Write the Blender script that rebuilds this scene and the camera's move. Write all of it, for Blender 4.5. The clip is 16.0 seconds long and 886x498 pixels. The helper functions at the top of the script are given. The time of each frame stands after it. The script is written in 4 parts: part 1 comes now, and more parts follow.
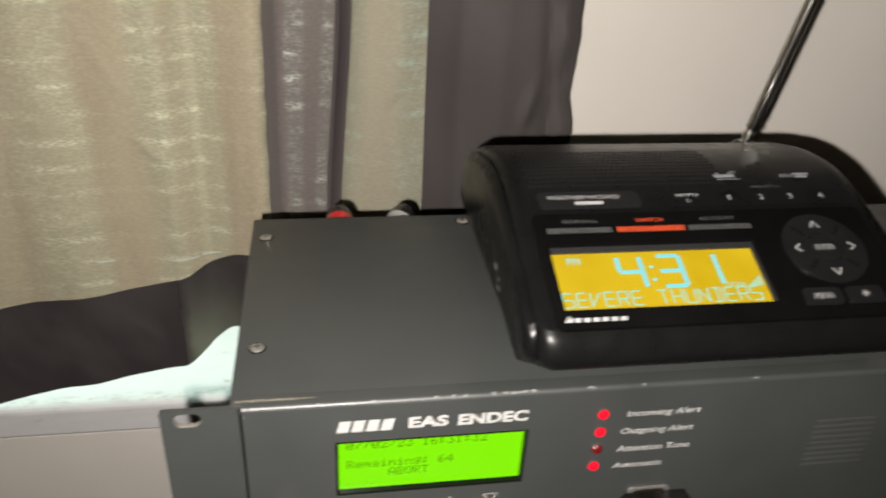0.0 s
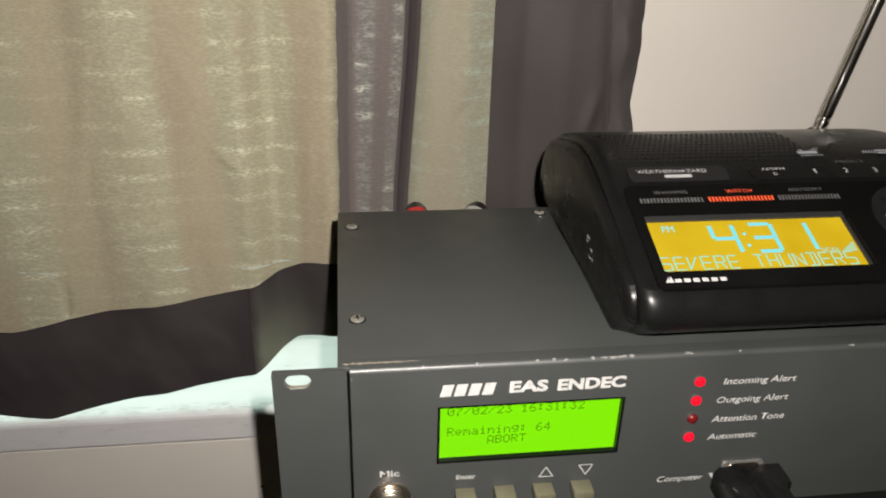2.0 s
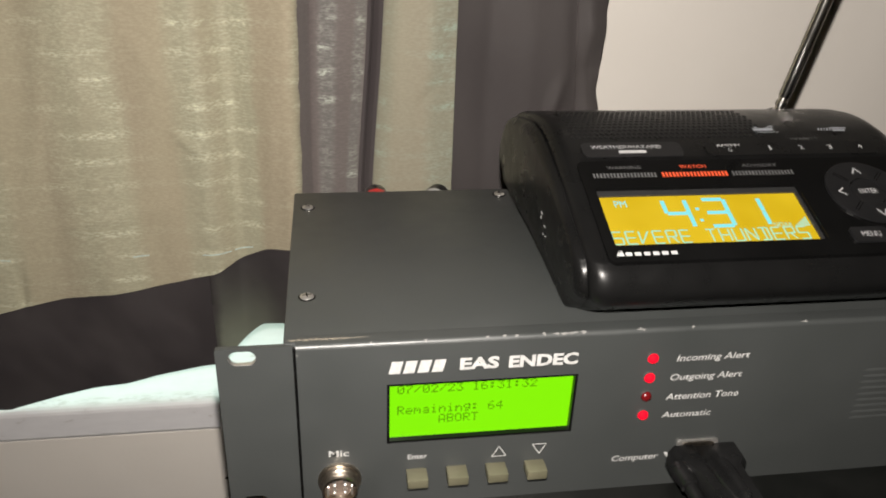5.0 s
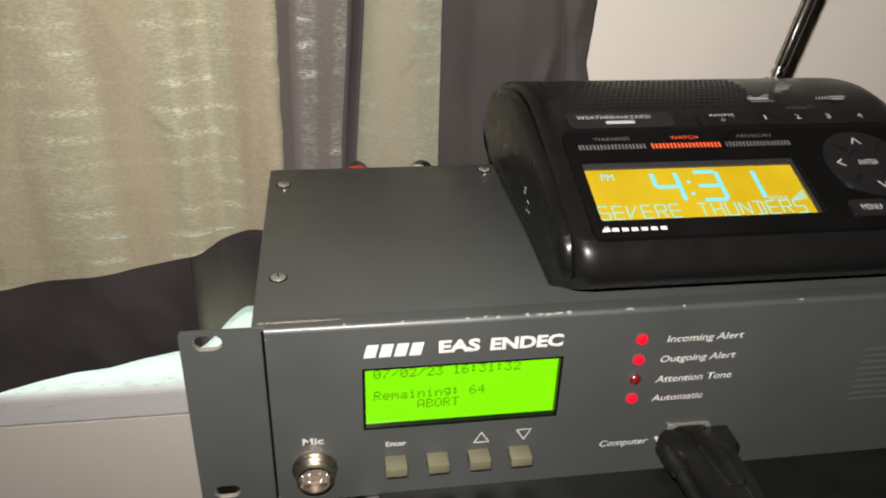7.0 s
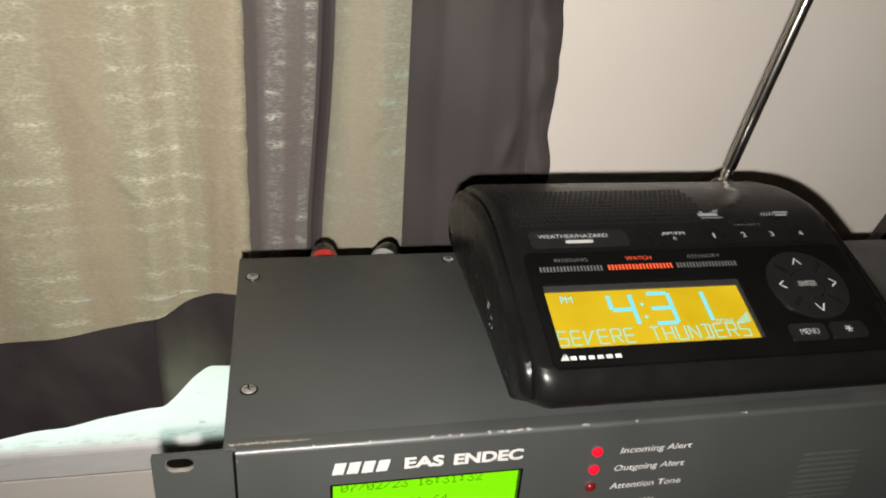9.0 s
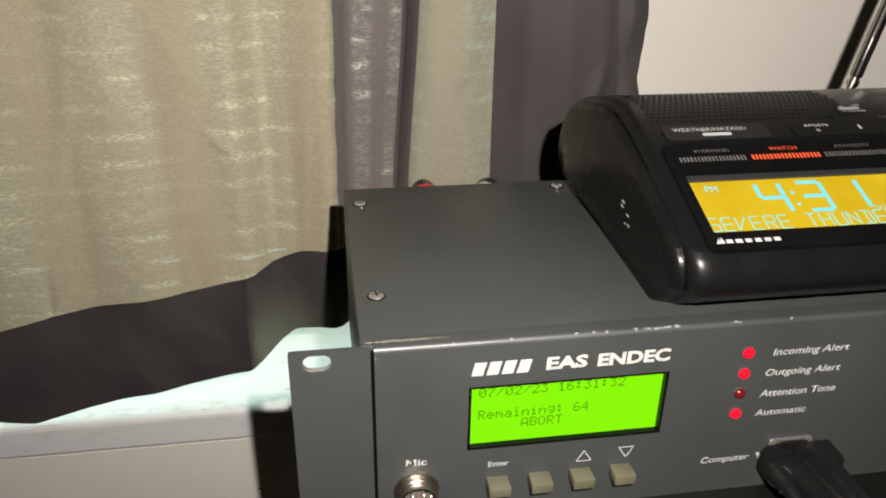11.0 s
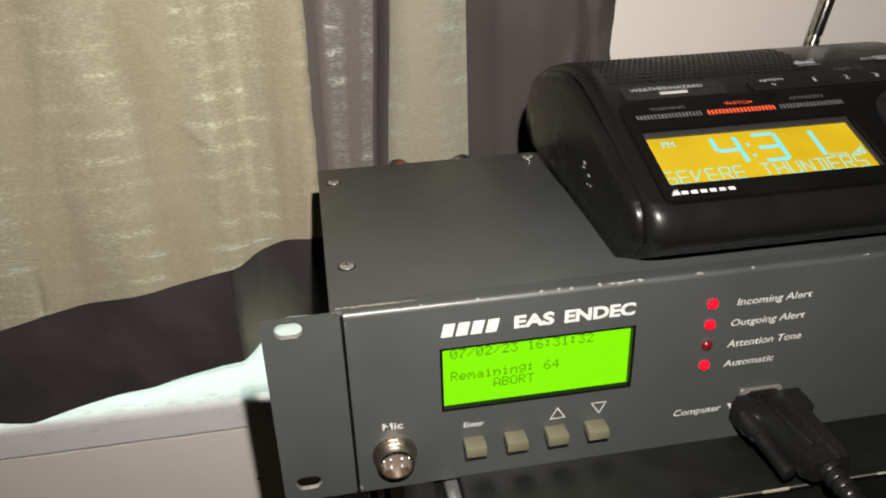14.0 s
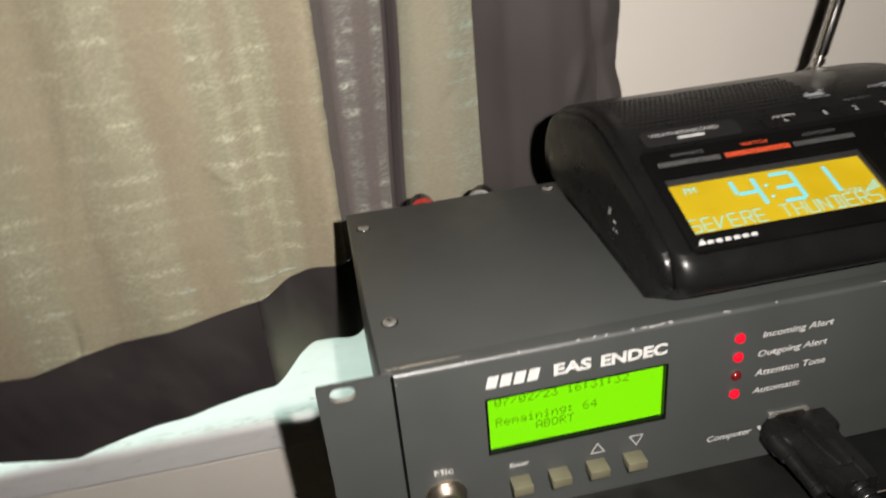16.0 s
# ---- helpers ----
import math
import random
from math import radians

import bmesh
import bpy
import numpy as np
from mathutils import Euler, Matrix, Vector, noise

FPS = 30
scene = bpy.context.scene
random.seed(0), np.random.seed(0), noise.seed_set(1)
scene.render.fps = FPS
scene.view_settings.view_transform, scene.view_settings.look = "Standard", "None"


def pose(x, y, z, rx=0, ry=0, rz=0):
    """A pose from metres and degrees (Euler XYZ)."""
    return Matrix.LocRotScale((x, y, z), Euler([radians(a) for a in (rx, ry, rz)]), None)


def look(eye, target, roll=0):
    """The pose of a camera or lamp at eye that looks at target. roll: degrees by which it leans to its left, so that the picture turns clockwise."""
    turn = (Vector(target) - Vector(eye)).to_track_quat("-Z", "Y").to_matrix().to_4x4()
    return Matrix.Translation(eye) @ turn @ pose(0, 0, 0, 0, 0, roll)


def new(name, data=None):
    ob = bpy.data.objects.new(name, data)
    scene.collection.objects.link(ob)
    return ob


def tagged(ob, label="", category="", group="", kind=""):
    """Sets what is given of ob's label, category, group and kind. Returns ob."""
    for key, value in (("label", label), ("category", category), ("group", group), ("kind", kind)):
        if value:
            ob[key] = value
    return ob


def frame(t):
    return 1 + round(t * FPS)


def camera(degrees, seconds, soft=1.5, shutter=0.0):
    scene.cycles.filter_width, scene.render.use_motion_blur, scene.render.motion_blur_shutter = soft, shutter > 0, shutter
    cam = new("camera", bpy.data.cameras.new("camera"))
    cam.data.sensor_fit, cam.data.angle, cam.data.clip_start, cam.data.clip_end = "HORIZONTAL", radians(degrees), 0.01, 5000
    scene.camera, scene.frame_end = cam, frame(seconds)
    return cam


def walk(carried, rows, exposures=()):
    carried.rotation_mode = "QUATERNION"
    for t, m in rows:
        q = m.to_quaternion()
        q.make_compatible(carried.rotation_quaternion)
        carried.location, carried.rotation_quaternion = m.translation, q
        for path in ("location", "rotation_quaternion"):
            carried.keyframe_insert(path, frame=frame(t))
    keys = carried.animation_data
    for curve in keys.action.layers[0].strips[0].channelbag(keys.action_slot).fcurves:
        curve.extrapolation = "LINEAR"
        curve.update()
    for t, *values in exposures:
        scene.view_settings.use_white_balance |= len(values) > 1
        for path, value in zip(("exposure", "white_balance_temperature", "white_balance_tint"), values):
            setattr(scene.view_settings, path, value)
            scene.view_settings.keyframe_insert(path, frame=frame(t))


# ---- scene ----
cam = camera(59.8, 16.0, soft=1.9, shutter=0.5)
PATH = [
    (0, (0.037, -0.253, 1.21), (0.342, 1.459, 0.223), 3.2),
    (0.5, (0.005, -0.26, 1.191), (0.263, 1.494, 0.266), 3.0),
    (1, (0.001, -0.268, 1.187), (0.236, 1.502, 0.286), 2.3),
    (1.5, (0.001, -0.273, 1.185), (0.233, 1.504, 0.297), 1.8),
    (2, (0.003, -0.275, 1.183), (0.24, 1.505, 0.302), 1.5),
    (2.5, (0.015, -0.279, 1.181), (0.271, 1.496, 0.297), 1.4),
    (3, (0.017, -0.276, 1.183), (0.283, 1.502, 0.306), 1.5),
    (3.5, (0.016, -0.275, 1.182), (0.283, 1.5, 0.3), 1.7),
    (4, (0.017, -0.277, 1.18), (0.282, 1.498, 0.297), 1.5),
    (4.2, (0.018, -0.276, 1.178), (0.288, 1.497, 0.296), 1.6),
    (6.3, (0.016, -0.276, 1.167), (0.303, 1.485, 0.266), 2.5),
    (6.5, (0.018, -0.276, 1.168), (0.296, 1.481, 0.254), 2.2),
    (7, (0.028, -0.262, 1.162), (0.319, 1.486, 0.236), 1.9),
    (7.5, (0.034, -0.259, 1.164), (0.342, 1.486, 0.237), 2.1),
    (8, (0.034, -0.254, 1.184), (0.352, 1.49, 0.258), 2.7),
    (8.5, (0.022, -0.254, 1.208), (0.381, 1.492, 0.3), 3.8),
    (9, (0.024, -0.252, 1.212), (0.42, 1.488, 0.31), 4.2),
    (9.5, (0.005, -0.259, 1.187), (0.386, 1.49, 0.295), 3.4),
    (10, (-0.012, -0.256, 1.163), (0.309, 1.51, 0.281), 1.7),
    (10.2, (-0.014, -0.253, 1.157), (0.292, 1.515, 0.273), 1.3),
    (12.3, (-0.009, -0.26, 1.158), (0.272, 1.524, 0.299), 0.6),
    (12.5, (-0.004, -0.264, 1.157), (0.278, 1.518, 0.293), 0.4),
    (13, (-0.005, -0.266, 1.153), (0.276, 1.509, 0.274), -0.6),
    (13.5, (-0.003, -0.268, 1.152), (0.275, 1.506, 0.273), -1.5),
    (14, (-0.001, -0.268, 1.148), (0.284, 1.504, 0.267), -1.9),
    (14.5, (-0.002, -0.268, 1.149), (0.296, 1.496, 0.256), -1.3),
    (15, (-0.013, -0.265, 1.159), (0.275, 1.505, 0.274), -0.3),
    (15.5, (-0.02, -0.265, 1.154), (0.242, 1.498, 0.247), -0.3),
    (16, (-0.014, -0.265, 1.187), (0.258, 1.485, 0.258), -5.6),
]
walk(cam, [(t, look(eye, target, roll)) for t, eye, target, roll in PATH],
     [(0.0, -0.03), (0.5, -0.10), (3.5, -0.08), (7.0, 0.06), (9.0, 0.02), (12.5, 0.02), (15.5, 0.02), (16.0, -0.03)])

# ---- world and light ----
scene.view_settings.exposure = 0.0
world = bpy.data.worlds.new("world")
scene.world = world
world.use_nodes = True
wn = world.node_tree.nodes
sky = wn.new("ShaderNodeTexSky")
sky.sky_type = "NISHITA"
sky.sun_disc = False
sky.sun_elevation = radians(35)
sky.sun_rotation = radians(200)
wn["Background"].inputs["Strength"].default_value = 0.15
world.node_tree.links.new(sky.outputs[0], wn["Background"].inputs["Color"])


def spot(name, eye, target, watts, cone, blend, radius, colour):
    data = bpy.data.lights.new(name, "SPOT")
    data.energy, data.spot_size, data.spot_blend = watts, radians(cone), blend
    data.shadow_soft_size, data.color = radius, colour
    ob = new(name, data)
    ob.matrix_world = look(eye, target)
    return ob


# the torch of the phone that films, beside its lens
spot("phone_torch", (0.018, -0.261, 1.197), (0.12, 0.27, 1.04), 19.0, 147, 0.90, 0.003, (1.0, 0.93, 0.86))

# daylight in the window's opening
day = bpy.data.lights.new("window_daylight", "AREA")
day.shape, day.size, day.size_y, day.energy, day.color = "RECTANGLE", 1.05, 1.15, 8.2, (0.76, 1.0, 0.86)
new("window_daylight", day).matrix_world = look((-0.465, 0.49, 1.33), (-0.465, 0.0, 1.33))

# ---- materials ----
T = 0.99          # top of the receiver
BOT = 0.898       # its underside


class Nodes:
    """A short way to write node materials."""

    def __init__(self, name):
        self.mat = bpy.data.materials.new(name)
        self.mat.use_nodes = True
        self.t = self.mat.node_tree
        self.bsdf = self.t.nodes["Principled BSDF"]

    def add(self, kind, **inputs):
        n = self.t.nodes.new(kind)
        for key, value in inputs.items():
            self.put(n.inputs[key.replace("_", " ")], value)
        return n

    def put(self, socket, value):
        if isinstance(value, bpy.types.NodeSocket):
            self.t.links.new(value, socket)
        else:
            socket.default_value = value

    def coords(self, scale=(1, 1, 1)):
        tc = self.add("ShaderNodeTexCoord")
        mp = self.add("ShaderNodeMapping", Vector=tc.outputs["Object"], Scale=scale)
        return mp.outputs[0]

    def noise(self, scale, detail=4.0, vec=None, rough=0.55):
        return self.add("ShaderNodeTexNoise", Vector=vec or self.coords(), Scale=scale, Detail=detail, Roughness=rough).outputs["Fac"]

    def ramp(self, fac, stops):
        n = self.add("ShaderNodeValToRGB", Fac=fac)
        e = n.color_ramp.elements
        while len(e) < len(stops):
            e.new(0.5)
        for el, (pos, col) in zip(e, stops):
            el.position = pos
            el.color = (*col, 1) if len(col) == 3 else col
        return n.outputs["Color"]

    def mix(self, fac, a, b, kind="MIX"):
        n = self.t.nodes.new("ShaderNodeMix")
        n.data_type, n.blend_type = "RGBA", kind
        for s, v in ((n.inputs[0], fac), (n.inputs[6], a), (n.inputs[7], b)):
            if not isinstance(v, bpy.types.NodeSocket) and s.type == "RGBA" and len(v) == 3:
                v = (*v, 1)
            self.put(s, v)
        return n.outputs[2]

    def math(self, op, a, b=0.5):
        n = self.t.nodes.new("ShaderNodeMath")
        n.operation = op
        self.put(n.inputs[0], a)
        self.put(n.inputs[1], b)
        return n.outputs[0]

    def bump(self, height, strength, distance):
        n = self.add("ShaderNodeBump", Height=height, Strength=strength, Distance=distance)
        self.put(self.bsdf.inputs["Normal"], n.outputs[0])

    def base(self, **inputs):
        for key, value in inputs.items():
            s = self.bsdf.inputs[key.replace("_", " ")]
            if not isinstance(value, bpy.types.NodeSocket) and s.type == "RGBA" and len(value) == 3:
                value = (*value, 1)
            self.put(s, value)
        return self.mat


def painted(name, dark, light, rough, grain=900, spread=12, bump=0.15, shine=0.5):
    """Sprayed or moulded surface: fine grain, slow colour drift, uneven gloss."""
    m = Nodes(name)
    slow = m.noise(spread, 3)
    m.bump(m.noise(grain, 2), bump, 0.0002)
    r = m.ramp(m.noise(spread * 4, 5), [(0.3, (rough - 0.06,) * 3), (0.75, (rough + 0.08,) * 3)])
    return m.base(Base_Color=m.ramp(slow, [(0.3, dark), (0.7, light)]), Roughness=r, Specular_IOR_Level=shine)


def plain(name, colour, rough=0.5, metal=0.0, bump=0.0, scale=400):
    m = Nodes(name)
    f = m.noise(scale, 3)
    c2 = tuple(min(1, c * 1.18 + 0.003) for c in colour)
    c1 = tuple(c * 0.86 for c in colour)
    if bump:
        m.bump(m.noise(scale * 2, 2), bump, 0.0003)
    return m.base(Base_Color=m.ramp(f, [(0.3, c1), (0.7, c2)]), Roughness=rough, Metallic=metal)


def glowing(name, colour, strength, base=(0.02, 0.02, 0.02), rough=0.3):
    m = Nodes(name)
    return m.base(Base_Color=base, Roughness=rough, Emission_Color=colour, Emission_Strength=strength)


GREY = painted("grey_enamel", (0.0305, 0.0333, 0.0325), (0.0368, 0.0396, 0.0388), 0.44, 1400, 9, 0.2, 0.68)
BARE = plain("bare_metal", (0.55, 0.52, 0.48), 0.55, 0.0)
WORN = plain("edge_wear_and_highlight", (0.21, 0.185, 0.145), 0.6, 0.0)
CHIPPED = plain("chipped_paint", (0.14, 0.137, 0.13), 0.6, 0.0)
# pale tone that paints the highlight on the cabinet's front edge
EDGE_GLINT = plain("edge_glint_paint", (0.11, 0.095, 0.08), 0.6, 0.0)
CHROME = plain("chrome", (0.72, 0.70, 0.66), 0.18, 1.0)
SCREW = plain("zinc_screw", (0.60, 0.58, 0.55), 0.38, 0.9)
NICKEL = plain("nickel", (0.46, 0.40, 0.33), 0.30, 1.0)
WHITE_INK = plain("white_ink", (0.37, 0.37, 0.36), 0.6)
DULL_INK = plain("dull_ink", (0.055, 0.055, 0.055), 0.6)
EMBLEM_INK = plain("faded_print", (0.22, 0.23, 0.25), 0.6)
RADIO_INK = plain("grey_print", (0.31, 0.31, 0.31), 0.6)
BLACK = painted("black_plastic", (0.0034, 0.0034, 0.0034), (0.0052, 0.0052, 0.0052), 0.30, 2200, 20, 0.04, 0.16)
GRILLE = painted("grille_black", (0.0045, 0.0045, 0.0046), (0.0065, 0.0065, 0.0066), 0.40, 2200, 20, 0.04, 0.22)
GLOSS = painted("gloss_black", (0.0025, 0.0025, 0.0025), (0.0040, 0.0040, 0.0040), 0.10, 500, 25, 0.02, 0.15)
RUBBER = painted("black_rubber", (0.0040, 0.0040, 0.0042), (0.0075, 0.0075, 0.0075), 0.30, 700, 40, 0.3, 0.36)
KEYPLASTIC = painted("dark_keys", (0.0060, 0.0060, 0.0064), (0.0085, 0.0085, 0.009), 0.36, 2000, 30, 0.10, 0.30)
BUTTON = painted("olive_plastic", (0.078, 0.074, 0.046), (0.106, 0.100, 0.064), 0.5, 900, 60, 0.1)
RED_PLASTIC = plain("red_plastic", (0.55, 0.02, 0.02), 0.35)
WHITE_PLASTIC = plain("white_plastic", (0.42, 0.42, 0.41), 0.4)
GREEN_LCD = glowing("green_backlight", (0.27, 1.0, 0.002, 1), 0.90, (0.005, 0.02, 0.0))
GREEN_INK = glowing("lcd_ink", (0.10, 0.45, 0.002, 1), 0.55, (0.01, 0.03, 0.0))
CYAN = glowing("cyan_segment", (0.25, 0.90, 0.95, 1), 0.90)
PALE = glowing("pale_segment", (0.45, 0.95, 0.72, 1), 0.80)
ORANGE = glowing("orange_lamp", (1.0, 0.09, 0.008, 1), 1.1)
RED_ON = glowing("lit_red_led", (1.0, 0.003, 0.025, 1), 1.3, (0.02, 0.0, 0.0), 0.8)
RED_ON.node_tree.nodes["Principled BSDF"].inputs["Specular IOR Level"].default_value = 0.1
RED_OFF = plain("unlit_red_led", (0.085, 0.002, 0.003), 0.2)
BLACK_CASE = painted("black_case_paint", (0.0022, 0.0025, 0.0022), (0.0045, 0.0048, 0.0042), 0.42, 600, 14, 0.3, 0.36)
STEEL = plain("grey_steel", (0.20, 0.20, 0.20), 0.35, 0.7)

m = Nodes("amber_backlight")
glow = m.ramp(m.noise(28, 2), [(0.3, (0.66, 0.43, 0.008)), (0.7, (0.80, 0.55, 0.02))])
AMBER_LCD = m.base(Base_Color=(0.03, 0.02, 0.0), Roughness=0.35, Emission_Color=glow, Emission_Strength=0.98)

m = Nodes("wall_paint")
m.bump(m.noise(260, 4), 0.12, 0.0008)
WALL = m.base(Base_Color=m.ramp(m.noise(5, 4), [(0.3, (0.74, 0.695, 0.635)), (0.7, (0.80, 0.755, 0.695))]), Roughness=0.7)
# for unseen walls and ceiling: dark so that less torch light bounces back
WALL_UNSEEN = painted("unseen_wall_darkened", (0.30, 0.27, 0.23), (0.36, 0.33, 0.28), 0.7, 300, 5, 0.1)

m = Nodes("sill_paint")
marks = m.ramp(m.noise(60, 6, m.coords((0.6, 1, 2))), [(0.28, (0.45, 0.42, 0.38)), (0.36, (0.70, 0.69, 0.70)), (0.8, (0.76, 0.75, 0.76))])
# grime caught along the worn nose of the board
sep = m.add("ShaderNodeSeparateXYZ", Vector=m.add("ShaderNodeTexCoord").outputs["Object"])
edge = m.ramp(m.add("ShaderNodeMapRange", Value=sep.outputs["Y"], From_Min=0.3355, From_Max=0.3520).outputs[0], [(0.0, (0, 0, 0)), (0.25, (1, 1, 1)), (0.55, (1, 1, 1)), (1.0, (0, 0, 0))])
grime = m.math("MULTIPLY", edge, m.ramp(m.noise(260, 5, m.coords((0.35, 1, 1)), 0.7), [(0.48, (0.10, 0.10, 0.10)), (0.62, (1, 1, 1))]))
m.bump(m.noise(150, 3), 0.15, 0.0008)
SILL = m.base(Base_Color=m.mix(m.math("MULTIPLY", grime, 0.45), marks, (0.27, 0.24, 0.19)), Roughness=0.42)

m = Nodes("floor_boards")
FLOOR = m.base(Base_Color=m.ramp(m.noise(3, 5, m.coords((1, 9, 1))), [(0.3, (0.24, 0.165, 0.11)), (0.7, (0.34, 0.24, 0.16))]), Roughness=0.5)


def cloth(name, ground, ground2, thread, columns, wobble=0.016):
    """Woven curtain: soft ground, vertical columns of short shiny weft threads at given places."""
    m = Nodes(name)
    tc = m.add("ShaderNodeTexCoord")
    sep = m.add("ShaderNodeSeparateXYZ", Vector=tc.outputs["UV"])
    x, z = sep.outputs["X"], sep.outputs["Y"]
    lo, hi = columns[0][0], columns[-1][0]
    wob = m.math("MULTIPLY", m.math("SUBTRACT", m.noise(30, 3, m.coords((1, 0.2, 0.6))), 0.5), wobble)
    place = m.add("ShaderNodeMapRange", Value=m.math("ADD", x, wob), From_Min=lo, From_Max=hi).outputs[0]
    col = m.ramp(place, [((u - lo) / (hi - lo), (f, f, f)) for u, f in columns])
    patches = m.ramp(m.noise(24, 4, m.coords((1.3, 0.3, 0.8))), [(0.36, (0.12, 0.12, 0.12)), (0.66, (1, 1, 1))])
    dashes = m.ramp(m.noise(110, 5, m.coords((0.55, 0.3, 2.0)), 0.75), [(0.38, (0.15, 0.15, 0.15)), (0.62, (1, 1, 1))])
    speck = m.ramp(m.noise(480, 3, m.coords((0.55, 0.5, 1.5))), [(0.40, (0.10, 0.10, 0.10)), (0.64, (1, 1, 1))])
    # thicker weft picks come back every 21 mm, broken and a little out of line
    drift = m.math("MULTIPLY", m.noise(14, 1, m.coords((0.5, 0.2, 0.1))), 1.2)
    pick = m.math("FRACT", m.math("ADD", m.math("MULTIPLY", z, 1 / 0.0213), drift), 0.0)
    pick = m.ramp(pick, [(0.30, (0, 0, 0)), (0.47, (1, 1, 1)), (0.55, (1, 1, 1)), (0.74, (0, 0, 0))])
    broken = m.ramp(m.noise(42, 3, m.coords((0.8, 0.3, 1.6))), [(0.44, (0.0, 0.0, 0.0)), (0.58, (1, 1, 1))])
    pick = m.math("MULTIPLY", m.math("MULTIPLY", pick, broken), m.math("MULTIPLY", speck, 0.72))
    loose = m.math("MULTIPLY", m.math("MULTIPLY", patches, dashes), speck)
    mask = m.math("MINIMUM", m.math("MULTIPLY", col, m.math("ADD", m.math("MULTIPLY", loose, 0.50), pick)), 1.0)
    low = m.mix(m.ramp(m.noise(11, 3, m.coords((1, 0.3, 0.12))), [(0.35, (0, 0, 0)), (0.65, (1, 1, 1))]), ground, ground2)
    low = m.mix(m.math("MULTIPLY", col, 0.55), low, (ground2[0] * 0.86, ground2[1] * 1.03, ground2[2] * 1.05))
    low = m.mix(m.math("MULTIPLY", speck, 0.22), low, tuple(c * 1.5 for c in ground2))
    weave = m.math("ADD", m.noise(600, 3, m.coords((0.6, 0.8, 1.8))), m.math("MULTIPLY", m.noise(130, 3, m.coords((0.7, 0.5, 1.6))), 0.8))
    m.bump(weave, 0.55, 0.0006)
    rough = m.ramp(mask, [(0.0, (0.75,) * 3), (1.0, (0.42,) * 3)])
    m.base(Base_Color=m.mix(mask, low, thread), Roughness=rough, Metallic=m.math("MULTIPLY", mask, 0.2), Sheen_Weight=0.15)
    # a little daylight comes through the weave
    thin = m.add("ShaderNodeBsdfTranslucent", Color=(0.55, 0.60, 0.42, 1))
    both = m.add("ShaderNodeMixShader", Fac=0.022)
    m.t.links.new(m.bsdf.outputs[0], both.inputs[1])
    m.t.links.new(thin.outputs[0], both.inputs[2])
    m.t.links.new(both.outputs[0], m.t.nodes["Material Output"].inputs["Surface"])
    return m.mat


WEFT = [(-0.70, 0.5), (-0.40, 0.9), (-0.37, 0.1), (-0.29, 0.15), (-0.275, 0.9), (-0.245, 0.8), (-0.232, 0.15), (-0.20, 0.3), (-0.180, 0.75), (-0.146, 0.85), (-0.134, 0.10), (-0.106, 0.10), (-0.097, 0.7), (-0.082, 0.95), (-0.071, 0.45), (-0.062, 0.85), (-0.044, 0.95),
        (-0.037, 0.12), (-0.012, 0.08), (-0.005, 0.75)]
WEFT_R = [(0.058, 0.5), (0.066, 0.60), (0.074, 0.12), (0.094, 0.15), (0.104, 0.75), (0.123, 0.9)]
WEFT_S = [(-0.010, 0.0), (0.0085, 0.02), (0.0125, 0.85), (0.021, 0.85), (0.026, 0.08), (0.036, 0.08), (0.0395, 0.75), (0.0450, 0.75), (0.048, 0.1)]
CLOTH = cloth("woven_curtain", (0.285, 0.232, 0.165), (0.380, 0.332, 0.230), (0.74, 0.76, 0.57), WEFT)
CLOTH_R = cloth("woven_curtain_strip", (0.262, 0.214, 0.154), (0.300, 0.272, 0.200), (0.40, 0.50, 0.42), WEFT_R, 0.008)
CLOTH_STRIPE = cloth("woven_stripe", (0.115, 0.095, 0.092), (0.155, 0.131, 0.122), (0.66, 0.71, 0.60), WEFT_S, 0.004)
CLOTH_PLAIN = painted("plain_curtain_band", (0.028, 0.0228, 0.0245), (0.043, 0.036, 0.0365), 0.8, 1500, 16, 0.5)
# stripe cloth darkened: part of the valley's shade is in this colour
CLOTH_FOLD_SHADE = painted("shaded_curtain_fold", (0.074, 0.061, 0.063), (0.092, 0.078, 0.077), 0.8, 1500, 14, 0.5)
CLOTH_BORDER = painted("curtain_border", (0.046, 0.0385, 0.0385), (0.066, 0.057, 0.055), 0.75, 1500, 9, 0.5)
CLOTH_SEAM = painted("curtain_seam", (0.085, 0.072, 0.072), (0.12, 0.104, 0.100), 0.7, 1500, 60, 0.5)
m = Nodes("thin_curtain_hem")
m.bump(m.noise(1500, 2), 0.5, 0.0002)
m.base(Base_Color=m.ramp(m.noise(16, 3), [(0.3, (0.028, 0.0228, 0.0245)), (0.7, (0.043, 0.036, 0.0365))]), Roughness=0.8)
thin = m.add("ShaderNodeBsdfTranslucent", Color=(0.70, 0.63, 0.55, 1))
sep = m.add("ShaderNodeSeparateXYZ", Vector=m.add("ShaderNodeTexCoord").outputs["Object"])
# masks shape the glow: weak at right for the receiver's shadow, strong low down
across = m.ramp(m.add("ShaderNodeMapRange", Value=m.math("ADD", sep.outputs["X"], m.math("MULTIPLY", m.noise(40, 3), 0.012)), From_Min=-0.085, From_Max=0.005).outputs[0], [(0.0, (0.25,) * 3), (0.12, (1, 1, 1)), (0.55, (0.9,) * 3), (0.85, (0.2,) * 3)])
down = m.add("ShaderNodeMapRange", Value=m.math("ADD", sep.outputs["Z"], m.math("MULTIPLY", m.noise(30, 2), 0.02)), From_Min=0.885, From_Max=0.795).outputs[0]
both = m.add("ShaderNodeMixShader", Fac=m.math("MULTIPLY", m.math("MULTIPLY", across, down), 0.42))
